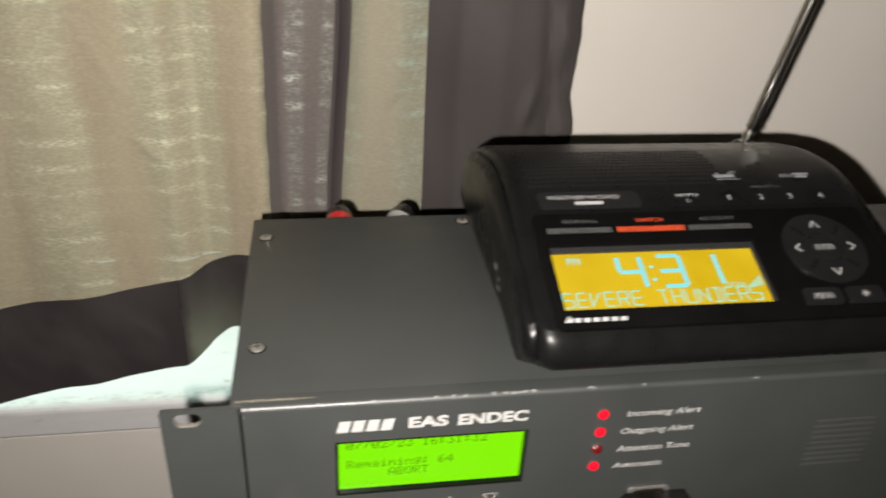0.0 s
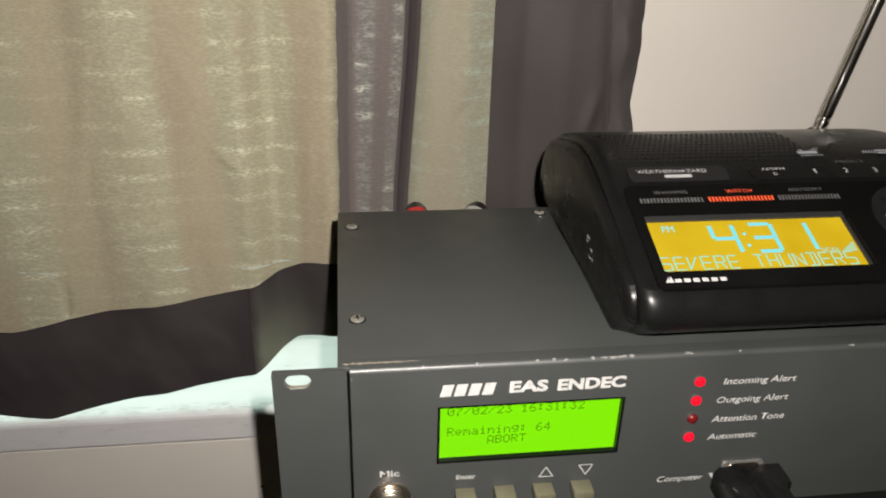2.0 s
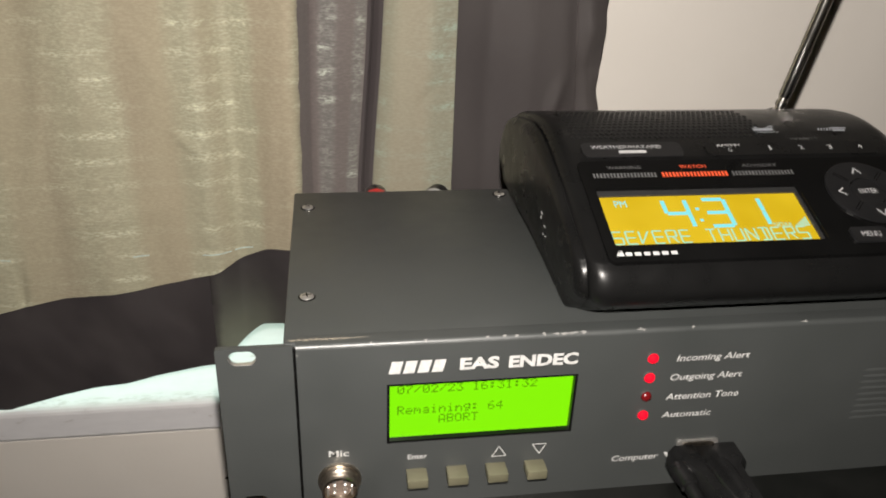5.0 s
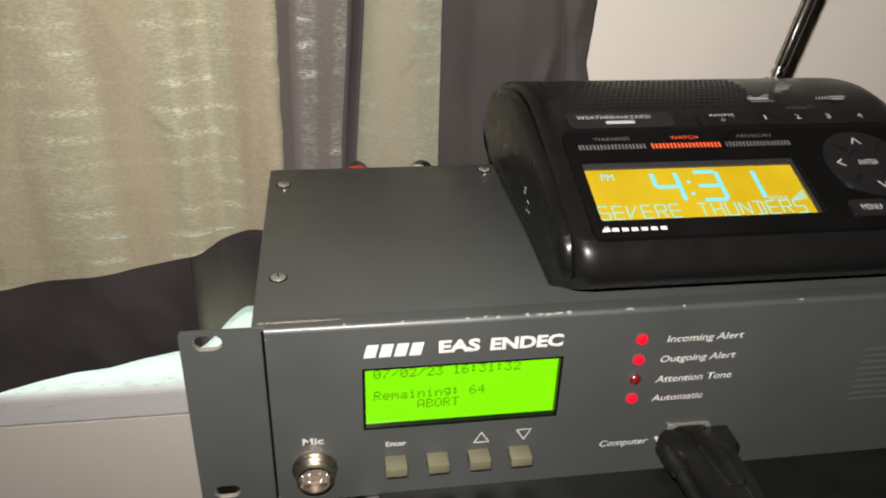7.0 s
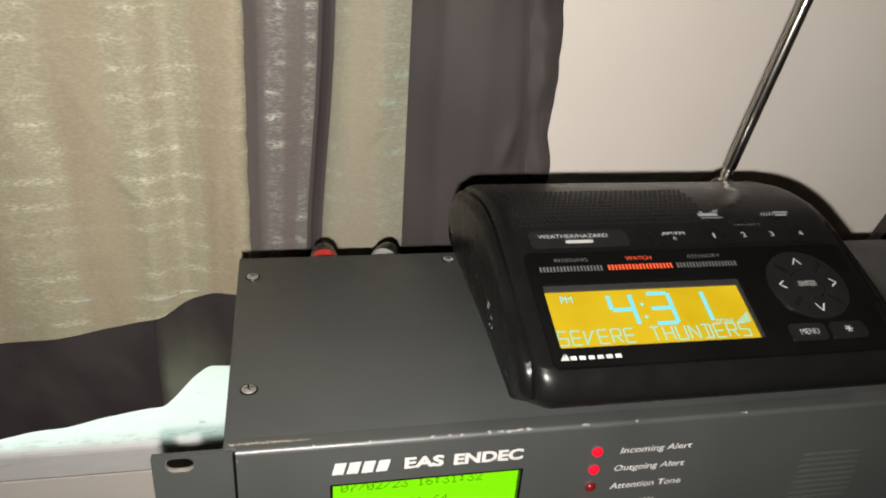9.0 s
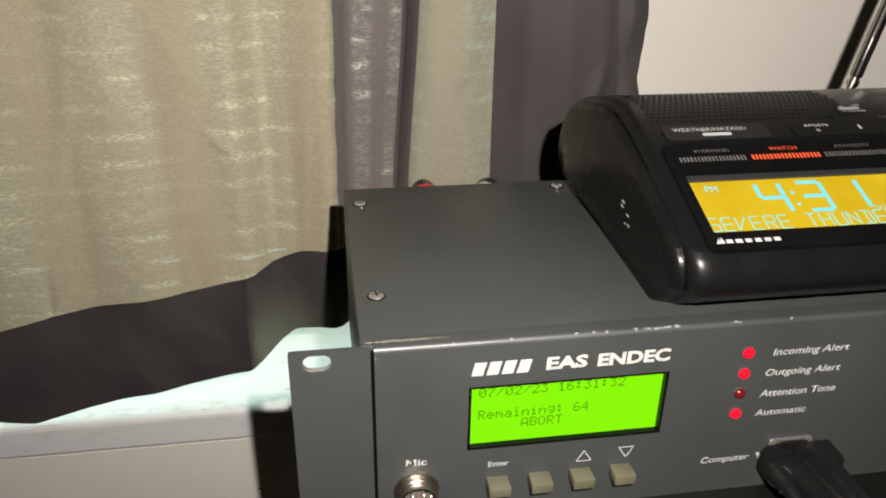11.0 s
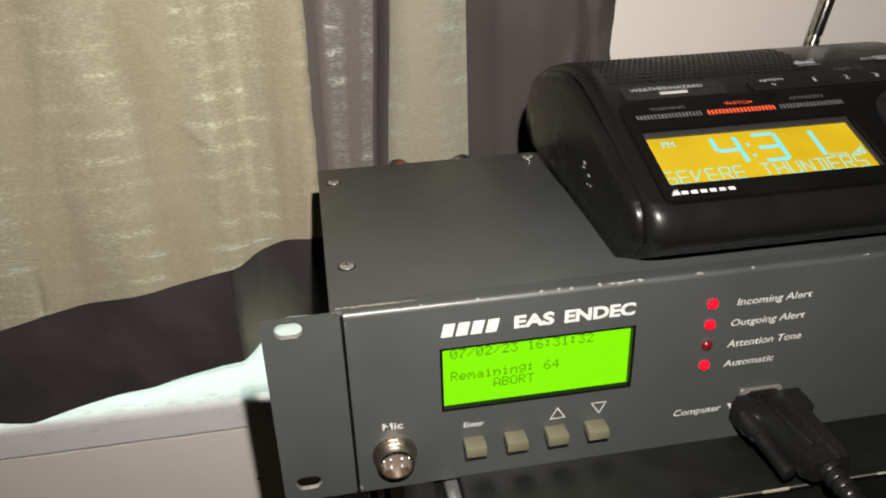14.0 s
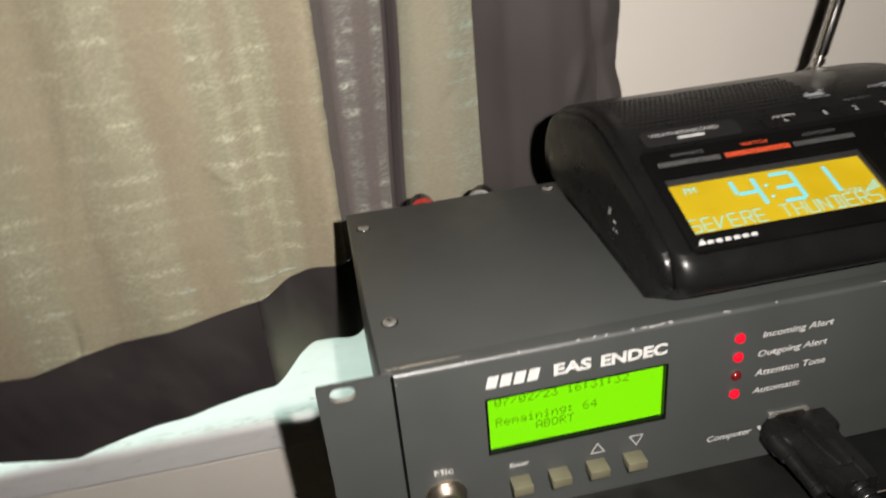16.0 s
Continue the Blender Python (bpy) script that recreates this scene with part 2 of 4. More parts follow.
m.t.links.new(m.bsdf.outputs[0], both.inputs[1])
m.t.links.new(thin.outputs[0], both.inputs[2])
m.t.links.new(both.outputs[0], m.t.nodes["Material Output"].inputs["Surface"])
CLOTH_THIN = m.mat
GLINT_PALE = plain("pale_glint", (0.50, 0.60, 0.56), 0.45)
GLASS = Nodes("window_glass").base(Base_Color=(1, 1, 1), Roughness=0.0, Transmission_Weight=1.0, IOR=1.45)

# ---- mesh helpers ----


def group(name, at, label, category, **kw):
    ob = new(name)
    ob.matrix_world = Matrix.Translation(at)
    ob.empty_display_size = 0.02
    return tagged(ob, label, category, **kw)


def part(name, bm, material, parent=None, label="", smooth=True, angle=35):
    """Links a bmesh, made in world coordinates, as one mesh object."""
    me = bpy.data.meshes.new(name)
    bmesh.ops.recalc_face_normals(bm, faces=bm.faces[:])
    bm.to_mesh(me)
    bm.free()
    me.materials.append(material)
    if smooth:
        me.shade_smooth()
        me.set_sharp_from_angle(angle=radians(angle))
    ob = new(name, me)
    if parent is not None:
        ob.parent = parent
        bpy.context.view_layer.update()
        ob.matrix_parent_inverse = parent.matrix_world.inverted()
    if label:
        ob["label"] = label
    return ob


def box(x0, x1, y0, y1, z0, z1, bevel=0.0, seg=2, bm=None):
    bm = bm or bmesh.new()
    r = bmesh.ops.create_cube(bm, size=1)
    for v in r["verts"]:
        v.co = Vector((x0 + (v.co.x + 0.5) * (x1 - x0), y0 + (v.co.y + 0.5) * (y1 - y0), z0 + (v.co.z + 0.5) * (z1 - z0)))
    if bevel:
        es = list({e for v in r["verts"] for e in v.link_edges})
        bmesh.ops.bevel(bm, geom=es, offset=bevel, segments=seg, affect="EDGES", profile=0.5)
    return bm


def rings(sections, bm=None, cap=True):
    """Skin closed loops of equal length one after another."""
    bm = bm or bmesh.new()
    vs = [[bm.verts.new(p) for p in s] for s in sections]
    for a, b in zip(vs, vs[1:]):
        for i in range(len(a)):
            j = (i + 1) % len(a)
            bm.faces.new((a[i], a[j], b[j], b[i]))
    if cap:
        bm.faces.new(vs[0])
        bm.faces.new(vs[-1][::-1])
    return bm


def turned(at, axis, profile, n=24, bm=None, cap=True):
    """Lathe: profile of (radius, distance along the axis)."""
    q = Vector(axis).to_track_quat("Z", "Y")
    at = Vector(at)
    return rings([[at + q @ Vector((r * math.cos(2 * math.pi * i / n), r * math.sin(2 * math.pi * i / n), d)) for i in range(n)] for r, d in profile], bm, cap)


def tube(points, radius, n=10, bm=None):
    """A bent round rod through the points; radius may be a list."""
    pts = [Vector(p) for p in points]
    rad = radius if isinstance(radius, (list, tuple)) else [radius] * len(pts)
    loops = []
    for i, p in enumerate(pts):
        d = (pts[min(i + 1, len(pts) - 1)] - pts[max(i - 1, 0)]).normalized()
        q = d.to_track_quat("Z", "Y")
        loops.append([p + q @ Vector((rad[i] * math.cos(2 * math.pi * k / n), rad[i] * math.sin(2 * math.pi * k / n), 0)) for k in range(n)])
    return rings(loops, bm)


def curve_through(points, steps=8):
    """Catmull-Rom points."""
    p = [Vector(q) for q in points]
    p = [2 * p[0] - p[1], *p, 2 * p[-1] - p[-2]]
    out = []
    for a, b, c, d in zip(p, p[1:], p[2:], p[3:]):
        for k in range(steps):
            t = k / steps
            out.append(0.5 * (2 * b + (c - a) * t + (2 * a - 5 * b + 4 * c - d) * t * t + (3 * b - a - 3 * c + d) * t ** 3))
    return out + [p[-2]]


def plate(outline, holes, thick, to_world, bm=None):
    """A flat plate with holes; outlines in 2D, to_world(u, v, w) places them."""
    bm = bm or bmesh.new()
    edges = []
    for loop in (outline, *holes):
        vs = [bm.verts.new((u, v, 0)) for u, v in loop]
        edges += [bm.edges.new((vs[i], vs[(i + 1) % len(vs)])) for i in range(len(vs))]
    bmesh.ops.triangle_fill(bm, edges=edges, use_beauty=True)
    r = bmesh.ops.extrude_face_region(bm, geom=bm.faces[:])
    for v in r["geom"]:
        if isinstance(v, bmesh.types.BMVert):
            v.co.z = thick
    for v in bm.verts:
        v.co = to_world(*v.co)
    return bm


def rounded(u0, u1, v0, v1, r, n=5):
    out = []
    for cu, cv, a0 in ((u1 - r, v1 - r, 0), (u0 + r, v1 - r, 90), (u0 + r, v0 + r, 180), (u1 - r, v0 + r, 270)):
        for k in range(n + 1):
            a = radians(a0 + 90 * k / n)
            out.append((cu + r * math.cos(a), cv + r * math.sin(a)))
    return out


def on_panel(u, v, w):
    """The receiver's front: u to the right, v height, w out of it."""
    return Vector((u, -w, v))


def lettering(body, u0, u1, v0, v1, place, material, parent, slant=0.0, lift=0.00015, name="lettering", weight=0.0):
    """Built-in font text fitted into a rectangle of a surface."""
    cu = bpy.data.curves.new("text", "FONT")
    cu.body = body
    cu.size = 1.0
    cu.resolution_u = 3
    cu.offset = weight
    tmp = bpy.data.objects.new("text", cu)
    scene.collection.objects.link(tmp)
    bpy.context.view_layer.update()
    me = bpy.data.meshes.new_from_object(tmp.evaluated_get(bpy.context.evaluated_depsgraph_get()))
    bpy.data.objects.remove(tmp)
    bm = bmesh.new()
    bm.from_mesh(me)
    bpy.data.meshes.remove(me)
    for v in bm.verts:
        v.co.x += v.co.y * slant
    xs = [v.co.x for v in bm.verts]
    ys = [v.co.y for v in bm.verts]
    sx, sy = (u1 - u0) / (max(xs) - min(xs)), (v1 - v0) / (max(ys) - min(ys))
    x0, y0 = min(xs), min(ys)
    for v in bm.verts:
        v.co = place(u0 + (v.co.x - x0) * sx, v0 + (v.co.y - y0) * sy, lift)
    return part(name, bm, material, parent, smooth=False)


def quads(rects, place, material, parent, name, slant=0.0, lift=0.00015):
    """Flat printed bars (u0, u1, v0, v1) on a surface, joined in one mesh."""
    bm = bmesh.new()
    for u0, u1, v0, v1 in rects:
        k = slant * (v1 - v0)
        bm.faces.new([bm.verts.new(place(u, v, lift)) for u, v in ((u0, v0), (u1, v0), (u1 + k, v1), (u0 + k, v1))])
    return part(name, bm, material, parent, smooth=False)


def stroke(segs, width, place, material, parent, name, lift=0.00015):
    """Flat strokes between pairs of 2D points."""
    bm = bmesh.new()
    for (a, b), (c, d) in segs:
        l = math.hypot(c - a, d - b)
        px, py = -(d - b) / l * width / 2, (c - a) / l * width / 2
        ex, ey = (c - a) / l * width * 0.3, (d - b) / l * width * 0.3
        bm.faces.new([bm.verts.new(place(u, v, lift)) for u, v in ((a - ex + px, b - ey + py), (a - ex - px, b - ey - py), (c + ex - px, d + ey - py), (c + ex + px, d + ey + py))])
    return part(name, bm, material, parent, smooth=False)


# ---- room ----
WY = 0.372        # face of the window wall
X0, X1, Y0, ZC = -1.25, 1.25, -1.25, 2.3
OX0, OX1, OZ0, OZ1 = -1.05, 0.12, 0.690, 1.95     # window opening


def structure(name, bm, mat, label, category):
    return tagged(part(name, bm, mat, smooth=False), label, category, kind="structure")


structure("floor", box(X0, X1, Y0, WY + 0.2, -0.1, 0.0), FLOOR, "brown wooden floor of the dim room", "floor")
structure("ceiling", box(X0, X1, Y0, WY + 0.2, ZC, ZC + 0.1), WALL_UNSEEN, "unseen ceiling, darkened to cut bounced light", "ceiling")
bm = plate([(X0, 0.0), (X1, 0.0), (X1, ZC), (X0, ZC)], [[(OX0, OZ0), (OX1, OZ0), (OX1, OZ1), (OX0, OZ1)]], 0.2, lambda u, v, w: Vector((u, WY + w, v)))
structure("wall_north", bm, WALL, "pinkish beige painted wall with a window", "wall")
# unseen walls added to close the room, darkened to weaken the fill
structure("wall_south", box(X0, X1, Y0 - 0.1, Y0, 0.0, ZC), WALL_UNSEEN, "unseen wall behind the viewer, darkened to cut bounced light", "wall")
structure("wall_east", box(X1, X1 + 0.1, Y0, WY + 0.2, 0.0, ZC), WALL_UNSEEN, "unseen side wall, darkened to cut bounced light", "wall")
structure("wall_west", box(X0 - 0.1, X0, Y0, WY + 0.2, 0.0, ZC), WALL_UNSEEN, "unseen side wall, darkened to cut bounced light", "wall")

# sill board with a rounded nose, and the moulding under it
nose = [(0.55, 0.717), (0.3415, 0.717), (0.3385, 0.7166), (0.3360, 0.7154), (0.3340, 0.7132), (0.3331, 0.7105), (0.333, 0.707), (0.333, 0.686), (0.3345, 0.683), (0.337, 0.6815), (0.55, 0.6815)]
structure("window_sill", rings([[Vector((x, y, z)) for y, z in nose] for x in (OX0 - 0.06, OX1 + 0.05)]), SILL, "white gloss-painted window sill in daylight", "window sill")
structure("trim", box(X0, OX1 + 0.06, 0.3375, WY + 0.002, 0.0, 0.6810, 0.002), WALL, "painted panel under the window sill", "panel")
win = tagged(new("window_1"), "white-framed window with a plain pane", "window", kind="structure")
fr = 0.045
part("window_frame", plate([(OX0, 0.716), (OX1, 0.716), (OX1, OZ1), (OX0, OZ1)], [[(OX0 + fr, 0.716 + fr), (OX1 - fr, 0.716 + fr), (OX1 - fr, OZ1 - fr), (OX0 + fr, OZ1 - fr)]], 0.05, lambda u, v, w: Vector((u, 0.50 + w, v))), SILL, win, smooth=False)
pane = part("pane", box(OX0 + fr - 0.005, OX1 - fr + 0.005, 0.522, 0.526, 0.716 + fr - 0.005, OZ1 - fr + 0.005), GLASS, win, smooth=False)
pane.visible_shadow = False
structure("ground", box(-60, 60, 0.8, 120, -1.2, -1.0), plain("lawn", (0.06, 0.09, 0.03), 0.9, 0, 0.4, 3), "green lawn outside the window", "ground")

# ---- curtain ----


def linear(table, x):
    if x <= table[0][0]:
        return table[0][1]
    for (a, fa), (b, fb) in zip(table, table[1:]):
        if x <= b:
            return fa + (fb - fa) * (x - a) / (b - a)
    return table[-1][1]


def lerp_table(table, x, spread=0.006):
    """Values of a table at x, its corners slightly rounded."""
    return sum(linear(table, x + spread * k) * w for k, w in ((-1, 0.25), (0, 0.5), (1, 0.25)))


HEM = [(-1.2, 0.79), (-0.60, 0.765), (-0.36, 0.735), (-0.277, 0.7175), (-0.228, 0.731), (-0.0885, 0.7595), (-0.047, 0.7965), (-0.025, 0.7995), (0.02, 0.801), (0.26, 0.81)]
BAND = [(-1.2, 0.885), (-0.60, 0.86), (-0.36, 0.822), (-0.29, 0.812), (-0.21, 0.831), (-0.15, 0.836), (-0.083, 0.851), (-0.037, 0.873), (0.02, 0.876), (0.26, 0.88)]
FOLD = [(-1.2, 0.352), (-0.62, 0.330), (-0.45, 0.342), (-0.33, 0.331), (-0.25, 0.336), (-0.205, 0.336), (-0.17, 0.329), (-0.140, 0.333), (-0.100, 0.3300), (-0.084, 0.3265), (-0.0770, 0.3280), (-0.0620, 0.3400), (-0.0560, 0.3405), (-0.032, 0.3300), (-0.012, 0.322), (-0.004, 0.326), (0.004, 0.345),
        (0.025, 0.341), (0.0440, 0.3468), (0.0475, 0.3480), (0.0505, 0.3500), (0.0537, 0.3565), (0.0570, 0.3500), (0.0600, 0.3465), (0.0640, 0.3420), (0.067, 0.3395), (0.075, 0.336), (0.10, 0.335), (0.122, 0.343), (0.150, 0.350), (0.185, 0.343), (0.214, 0.344), (0.2235, 0.3475), (0.233, 0.341), (0.243, 0.345), (0.26, 0.352)]


FOLD_LEAN = [(0.88, -0.0078), (0.93, -0.0063), (0.98, -0.0028), (1.03, 0.0010), (1.073, 0.0035), (1.115, 0.0047), (1.30, 0.0060), (2.1, 0.0060)]
EDGE_LEAN = [(0.86, -0.0018), (0.92, -0.0009), (1.0, 0.0001), (1.06, 0.0016), (1.113, 0.0021), (2.1, 0.0025)]
LEAN_WEIGHT = [(0.008, 0.0), (0.038, 1.0), (0.064, 1.0), (0.105, 0.0)]
EDGE_WEIGHT = [(-0.045, 0.0), (-0.010, 1.0), (0.008, 1.0), (0.03, 0.0)]


def hang(x, z):
    """How far the cloth at x swings aside at height z."""
    return lerp_table(FOLD_LEAN, z, 0.01) * linear(LEAN_WEIGHT, x) + linear(EDGE_LEAN, z) * linear(EDGE_WEIGHT, x)


def ridge(x, z, x0, z0, turn, across, along, height):
    """A short crease in the cloth at (x0, z0)."""
    c, k = math.cos(radians(turn)), math.sin(radians(turn))
    u, v = ((x - x0) * c + (z - z0) * k) / along, (-(x - x0) * k + (z - z0) * c) / across
    return height * math.exp(-u * u - v * v)


CREASES = [(-0.092, 0.968, -42, 0.0040, 0.014, 0.0016), (-0.118, 1.035, -62, 0.005, 0.030, 0.0006), (-0.205, 0.985, 78, 0.007, 0.045, 0.0016), (-0.062, 0.905, 88, 0.006, 0.050, -0.0014),
           (-0.243, 0.838, 84, 0.0035, 0.018, -0.0026), (-0.160, 0.905, 12, 0.008, 0.055, 0.0012), (0.098, 1.005, 48, 0.004, 0.014, -0.0014), (-0.030, 0.955, 86, 0.006, 0.060, 0.0012)]


def seam_lean(z):
    """The seam beside the curtain's edge hangs a little aslant."""
    return 0.08 * max(-0.08, min(0.08, z - 1.045))


def curtain_sheet(x_lo, x_hi, z_lo, z_hi, nx, nz, back=0.0, thick=0.0012, slant=False, fray=0.0, slack=0.0):
    """A stretch of the hanging cloth; z_lo and z_hi are functions of x, x_hi of z. fray roughens its last edge, slack adds soft hem folds."""
    bm = bmesh.new()
    uv = bm.loops.layers.uv.new("cloth")
    rest, rows = {}, []
    for off in (0.0, thick):
        grid = []
        for i in range(nx + 1):
            col = []
            for k in range(nz + 1):
                f = k / nz
                x = x_lo + (x_hi(0.81 + (2.1 - 0.81) * f) - x_lo) * i / nx if callable(x_hi) else x_lo + (x_hi - x_lo) * i / nx
                z = z_lo(x) + (z_hi(x) - z_lo(x)) * f
                drop = max(0.0, min(1.0, (z - 0.72) / 0.3))
                if slant:
                    x -= seam_lean(z)
                right = max(0.0, min(1.0, (x - 0.185) / 0.02))
                xf = x + seam_lean(z) * right
                y = 0.338 + (lerp_table(FOLD, xf, 0.0 if 0.0474 < x < 0.0601 else 0.0018 if -0.09 < x < -0.06 else 0.004) - 0.338) * (0.55 + 0.45 * drop)
                y += 0.0035 * noise.noise(Vector((x * 9, 3.1, z * 5))) + 0.0015 * noise.noise(Vector((x * 34, 7.7, z * 14)))
                pucker = max(0.0, min(1.0, (xf - 0.222) / 0.012))
                y += pucker * (0.0095 * noise.noise(Vector((x * 14, 1.3, z * 34))) + 0.002 * noise.noise(Vector((x * 40, 5.3, z * 80))))
                dent = ((x - 0.208) / 0.007) ** 2 + ((z - 1.000 - (x - 0.208) * 1.2) / 0.014) ** 2
                y -= 0.004 * math.exp(-dent)
                if z < 1.30:
                    y -= sum(ridge(x, z, *c) for c in CREASES)
                if slack:
                    y += slack * (noise.noise(Vector((x * 26 + z * 9, 2.2, z * 7))) + 0.35 * noise.noise(Vector((x * 70 + z * 30, 8.2, z * 40)))) * 4 * f * (1 - f)
                torn = fray * (noise.noise(Vector((z * 620, 0.5, 0.2))) + 1.2 * noise.noise(Vector((z * 95, 4.5, 1.2)))) if i == nx else 0.0
                v = bm.verts.new((x + hang(x, z) + torn, y + back + off, z))
                rest[v] = (x, z)
                col.append(v)
            grid.append(col)
        rows.append(grid)
    a, b = rows
    for g in rows:
        for i in range(nx):
            for k in range(nz):
                bm.faces.new((g[i][k], g[i + 1][k], g[i + 1][k + 1], g[i][k + 1]))
    for i in range(nx):
        for k in (0, nz):
            bm.faces.new((a[i][k], a[i + 1][k], b[i + 1][k], b[i][k]))
    for k in range(nz):
        for i in (0, nx):
            bm.faces.new((a[i][k], a[i][k + 1], b[i][k + 1], b[i][k]))
    for f in bm.faces:
        for loop in f.loops:
            loop[uv].uv = rest[loop.vert]
    return bm


RIM = [(0.80, 0.2490), (0.94, 0.2495), (0.985, 0.2489), (0.9965, 0.2475), (1.008, 0.2446), (1.020, 0.2460), (1.041, 0.2475), (1.0665, 0.2470), (1.092, 0.2457), (1.14, 0.2468), (1.25, 0.2470), (1.5, 0.2500), (2.1, 0.2480)]


def edge_x(z):
    return lerp_table(RIM, z, 0.005)


TOPZ = 2.1
curtain = group("curtain", (-0.3, 0.338, 0.72), "taupe woven curtain with plain dark borders, resting on the sill", "curtain")
part("woven_cloth", curtain_sheet(-0.42, -0.0045, lambda x: lerp_table(BAND, x), lambda x: 1.30, 210, 240, fray=0.0006), CLOTH, curtain, angle=80)
part("woven_cloth", curtain_sheet(-1.15, -0.42, lambda x: lerp_table(BAND, x), lambda x: 1.30, 120, 60), CLOTH, curtain, angle=80)
part("stripe", curtain_sheet(-0.0085, 0.0475, lambda x: lerp_table(BAND, x), lambda x: 1.30, 44, 160, 0.0016), CLOTH_STRIPE, curtain, "purple-grey stripe with shiny threads", angle=80)
part("fold", curtain_sheet(0.0475, 0.0600, lambda x: lerp_table(BAND, x), lambda x: 1.30, 28, 120, 0.0012), CLOTH_FOLD_SHADE, curtain, "valley fold with its shade in the colour", angle=30)
part("woven_cloth", curtain_sheet(0.0600, 0.122, lambda x: lerp_table(BAND, x), lambda x: 1.30, 50, 120), CLOTH_R, curtain, angle=80)
part("upper_cloth", curtain_sheet(-1.15, 0.122, lambda x: 1.30, lambda x: TOPZ, 200, 30), CLOTH, curtain, angle=80)
part("hem_band", curtain_sheet(-1.15, -0.088, lambda x: lerp_table(HEM, x, 0.0025), lambda x: lerp_table(BAND, x) + 0.0006, 320, 36, -0.0012, slack=0.0028), CLOTH_PLAIN, curtain, "plain dark hem of the curtain", angle=80)
part("hem_band", curtain_sheet(-0.088, 0.122, lambda x: lerp_table(HEM, x, 0.0025), lambda x: lerp_table(BAND, x) + 0.0006, 90, 36, -0.0012, slack=0.0028), CLOTH_THIN, curtain, "thin end of the plain hem", angle=80)
part("side_band", curtain_sheet(0.1215, edge_x, lambda x: lerp_table(HEM, x), lambda x: TOPZ, 80, 330, -0.0012), CLOTH_BORDER, curtain, "plain dark side border of the curtain", angle=80)
part("seam", curtain_sheet(0.2219, 0.2228, lambda x: 0.82, lambda x: TOPZ, 2, 300, -0.0020, slant=True), CLOTH_SEAM, curtain, "raised stitched seam", angle=80)
# pale strips stand in for glints of daylight above the hem
for x0, x1, z0, z1 in ((-0.092, -0.068, 0.8705, 0.8712), (-0.066, -0.050, 0.8716, 0.8735), (-0.274, -0.246, 0.8722, 0.8690), (-0.149, -0.136, 0.8695, 0.8700)):
    bm = bmesh.new()
    n = 10
    up, lo = [], []
    for i in range(n + 1):
        x, z = x0 + (x1 - x0) * i / n, z0 + (z1 - z0) * i / n
        drop = (z - 0.72) / 0.3
        y = 0.338 + (lerp_table(FOLD, x, 0.004) - 0.338) * (0.55 + 0.45 * drop) + 0.0035 * noise.noise(Vector((x * 9, 3.1, z * 5))) + 0.0012 * noise.noise(Vector((x * 30, 7.7, z * 18))) - 0.0006
        w = 0.0006 * (0.35 + abs(math.sin(i * 1.7)))
        up.append(bm.verts.new((x, y, z + w)))
        lo.append(bm.verts.new((x, y, z - w)))
    for i in range(n):
        bm.faces.new((lo[i], lo[i + 1], up[i + 1], up[i]))
    part("glint_dash", bm, GLINT_PALE, curtain, "pale dash painted as a glint of daylight")
part("curtain_rod", tube([(-1.25, 0.34, TOPZ + 0.005), (0.33, 0.34, TOPZ + 0.005)], 0.011, 12), STEEL, curtain)

# ---- cabinet under the receiver ----
cab = group("cabinet", (0.28, 0.07, 0.0), "black scuffed cabinet with a steel-edged side carrying the receiver", "cabinet")
part("body", box(0.0485, 0.56, -0.034, 0.205, 0.0, BOT - 0.004, 0.002), BLACK_CASE, cab)
part("top_panel", box(0.046, 0.562, -0.0362, 0.207, BOT - 0.0039, BOT - 0.0002, 0.0012), BLACK_CASE, cab)
part("side_strip", box(0.0395, 0.0465, -0.030, 0.19, 0.02, BOT - 0.006, 0.0025), STEEL, cab, "grey steel edge strip")
part("side_strip", box(0.0345, 0.0393, -0.020, 0.18, 0.02, BOT - 0.008, 0.0015), BLACK_CASE, cab)
# thin pale bar paints the edge highlight; the chips below are wear
part("edge_wear_and_highlight", box(0.05, 0.558, -0.0365, -0.0358, BOT - 0.0013, BOT - 0.0009), EDGE_GLINT, cab, "thin painted highlight along the front edge", smooth=False)
for x, w, h in ((0.071, 0.006, 0.0006), (0.118, 0.004, 0.0005), (0.176, 0.013, 0.0010), (0.232, 0.005, 0.0006), (0.288, 0.009, 0.0005), (0.41, 0.007, 0.0007)):
    part("chip", box(x, x + w, -0.0368, -0.0356, BOT - 0.0012 - h, BOT - 0.0008, 0.0003, 1), WORN, cab, "chipped bare spot", smooth=False)

# ---- emergency alert receiver ----
rec = group("alert_receiver", (0.21, 0.085, BOT), "grey enamelled rack-mount emergency alert receiver, powered on", "alert receiver")
DEP, WID = 0.172, 0.446
bm = box(-0.0045, WID - 0.002, 0.0032, DEP, BOT, T, 0.0011, 2)
part("chassis", bm, GREY, rec)

# front panel with rounded upper bend and openings
LX0, LX1, LZ0, LZ1 = 0.0392, 0.1262, 0.9352, 0.9682


def circle(u, v, r, n=20):
    return [(u + r * math.cos(2 * math.pi * i / n), v + r * math.sin(2 * math.pi * i / n)) for i in range(n)]


panel = plate([(0.0008, BOT - 0.001), (WID, BOT - 0.001), (WID, T - 0.0018), (0.0008, T - 0.0018)],
              [[(LX0, LZ0), (LX1, LZ0), (LX1, LZ1), (LX0, LZ1)]], 0.003, lambda u, v, w: Vector((u, 0.003 - w, v)))
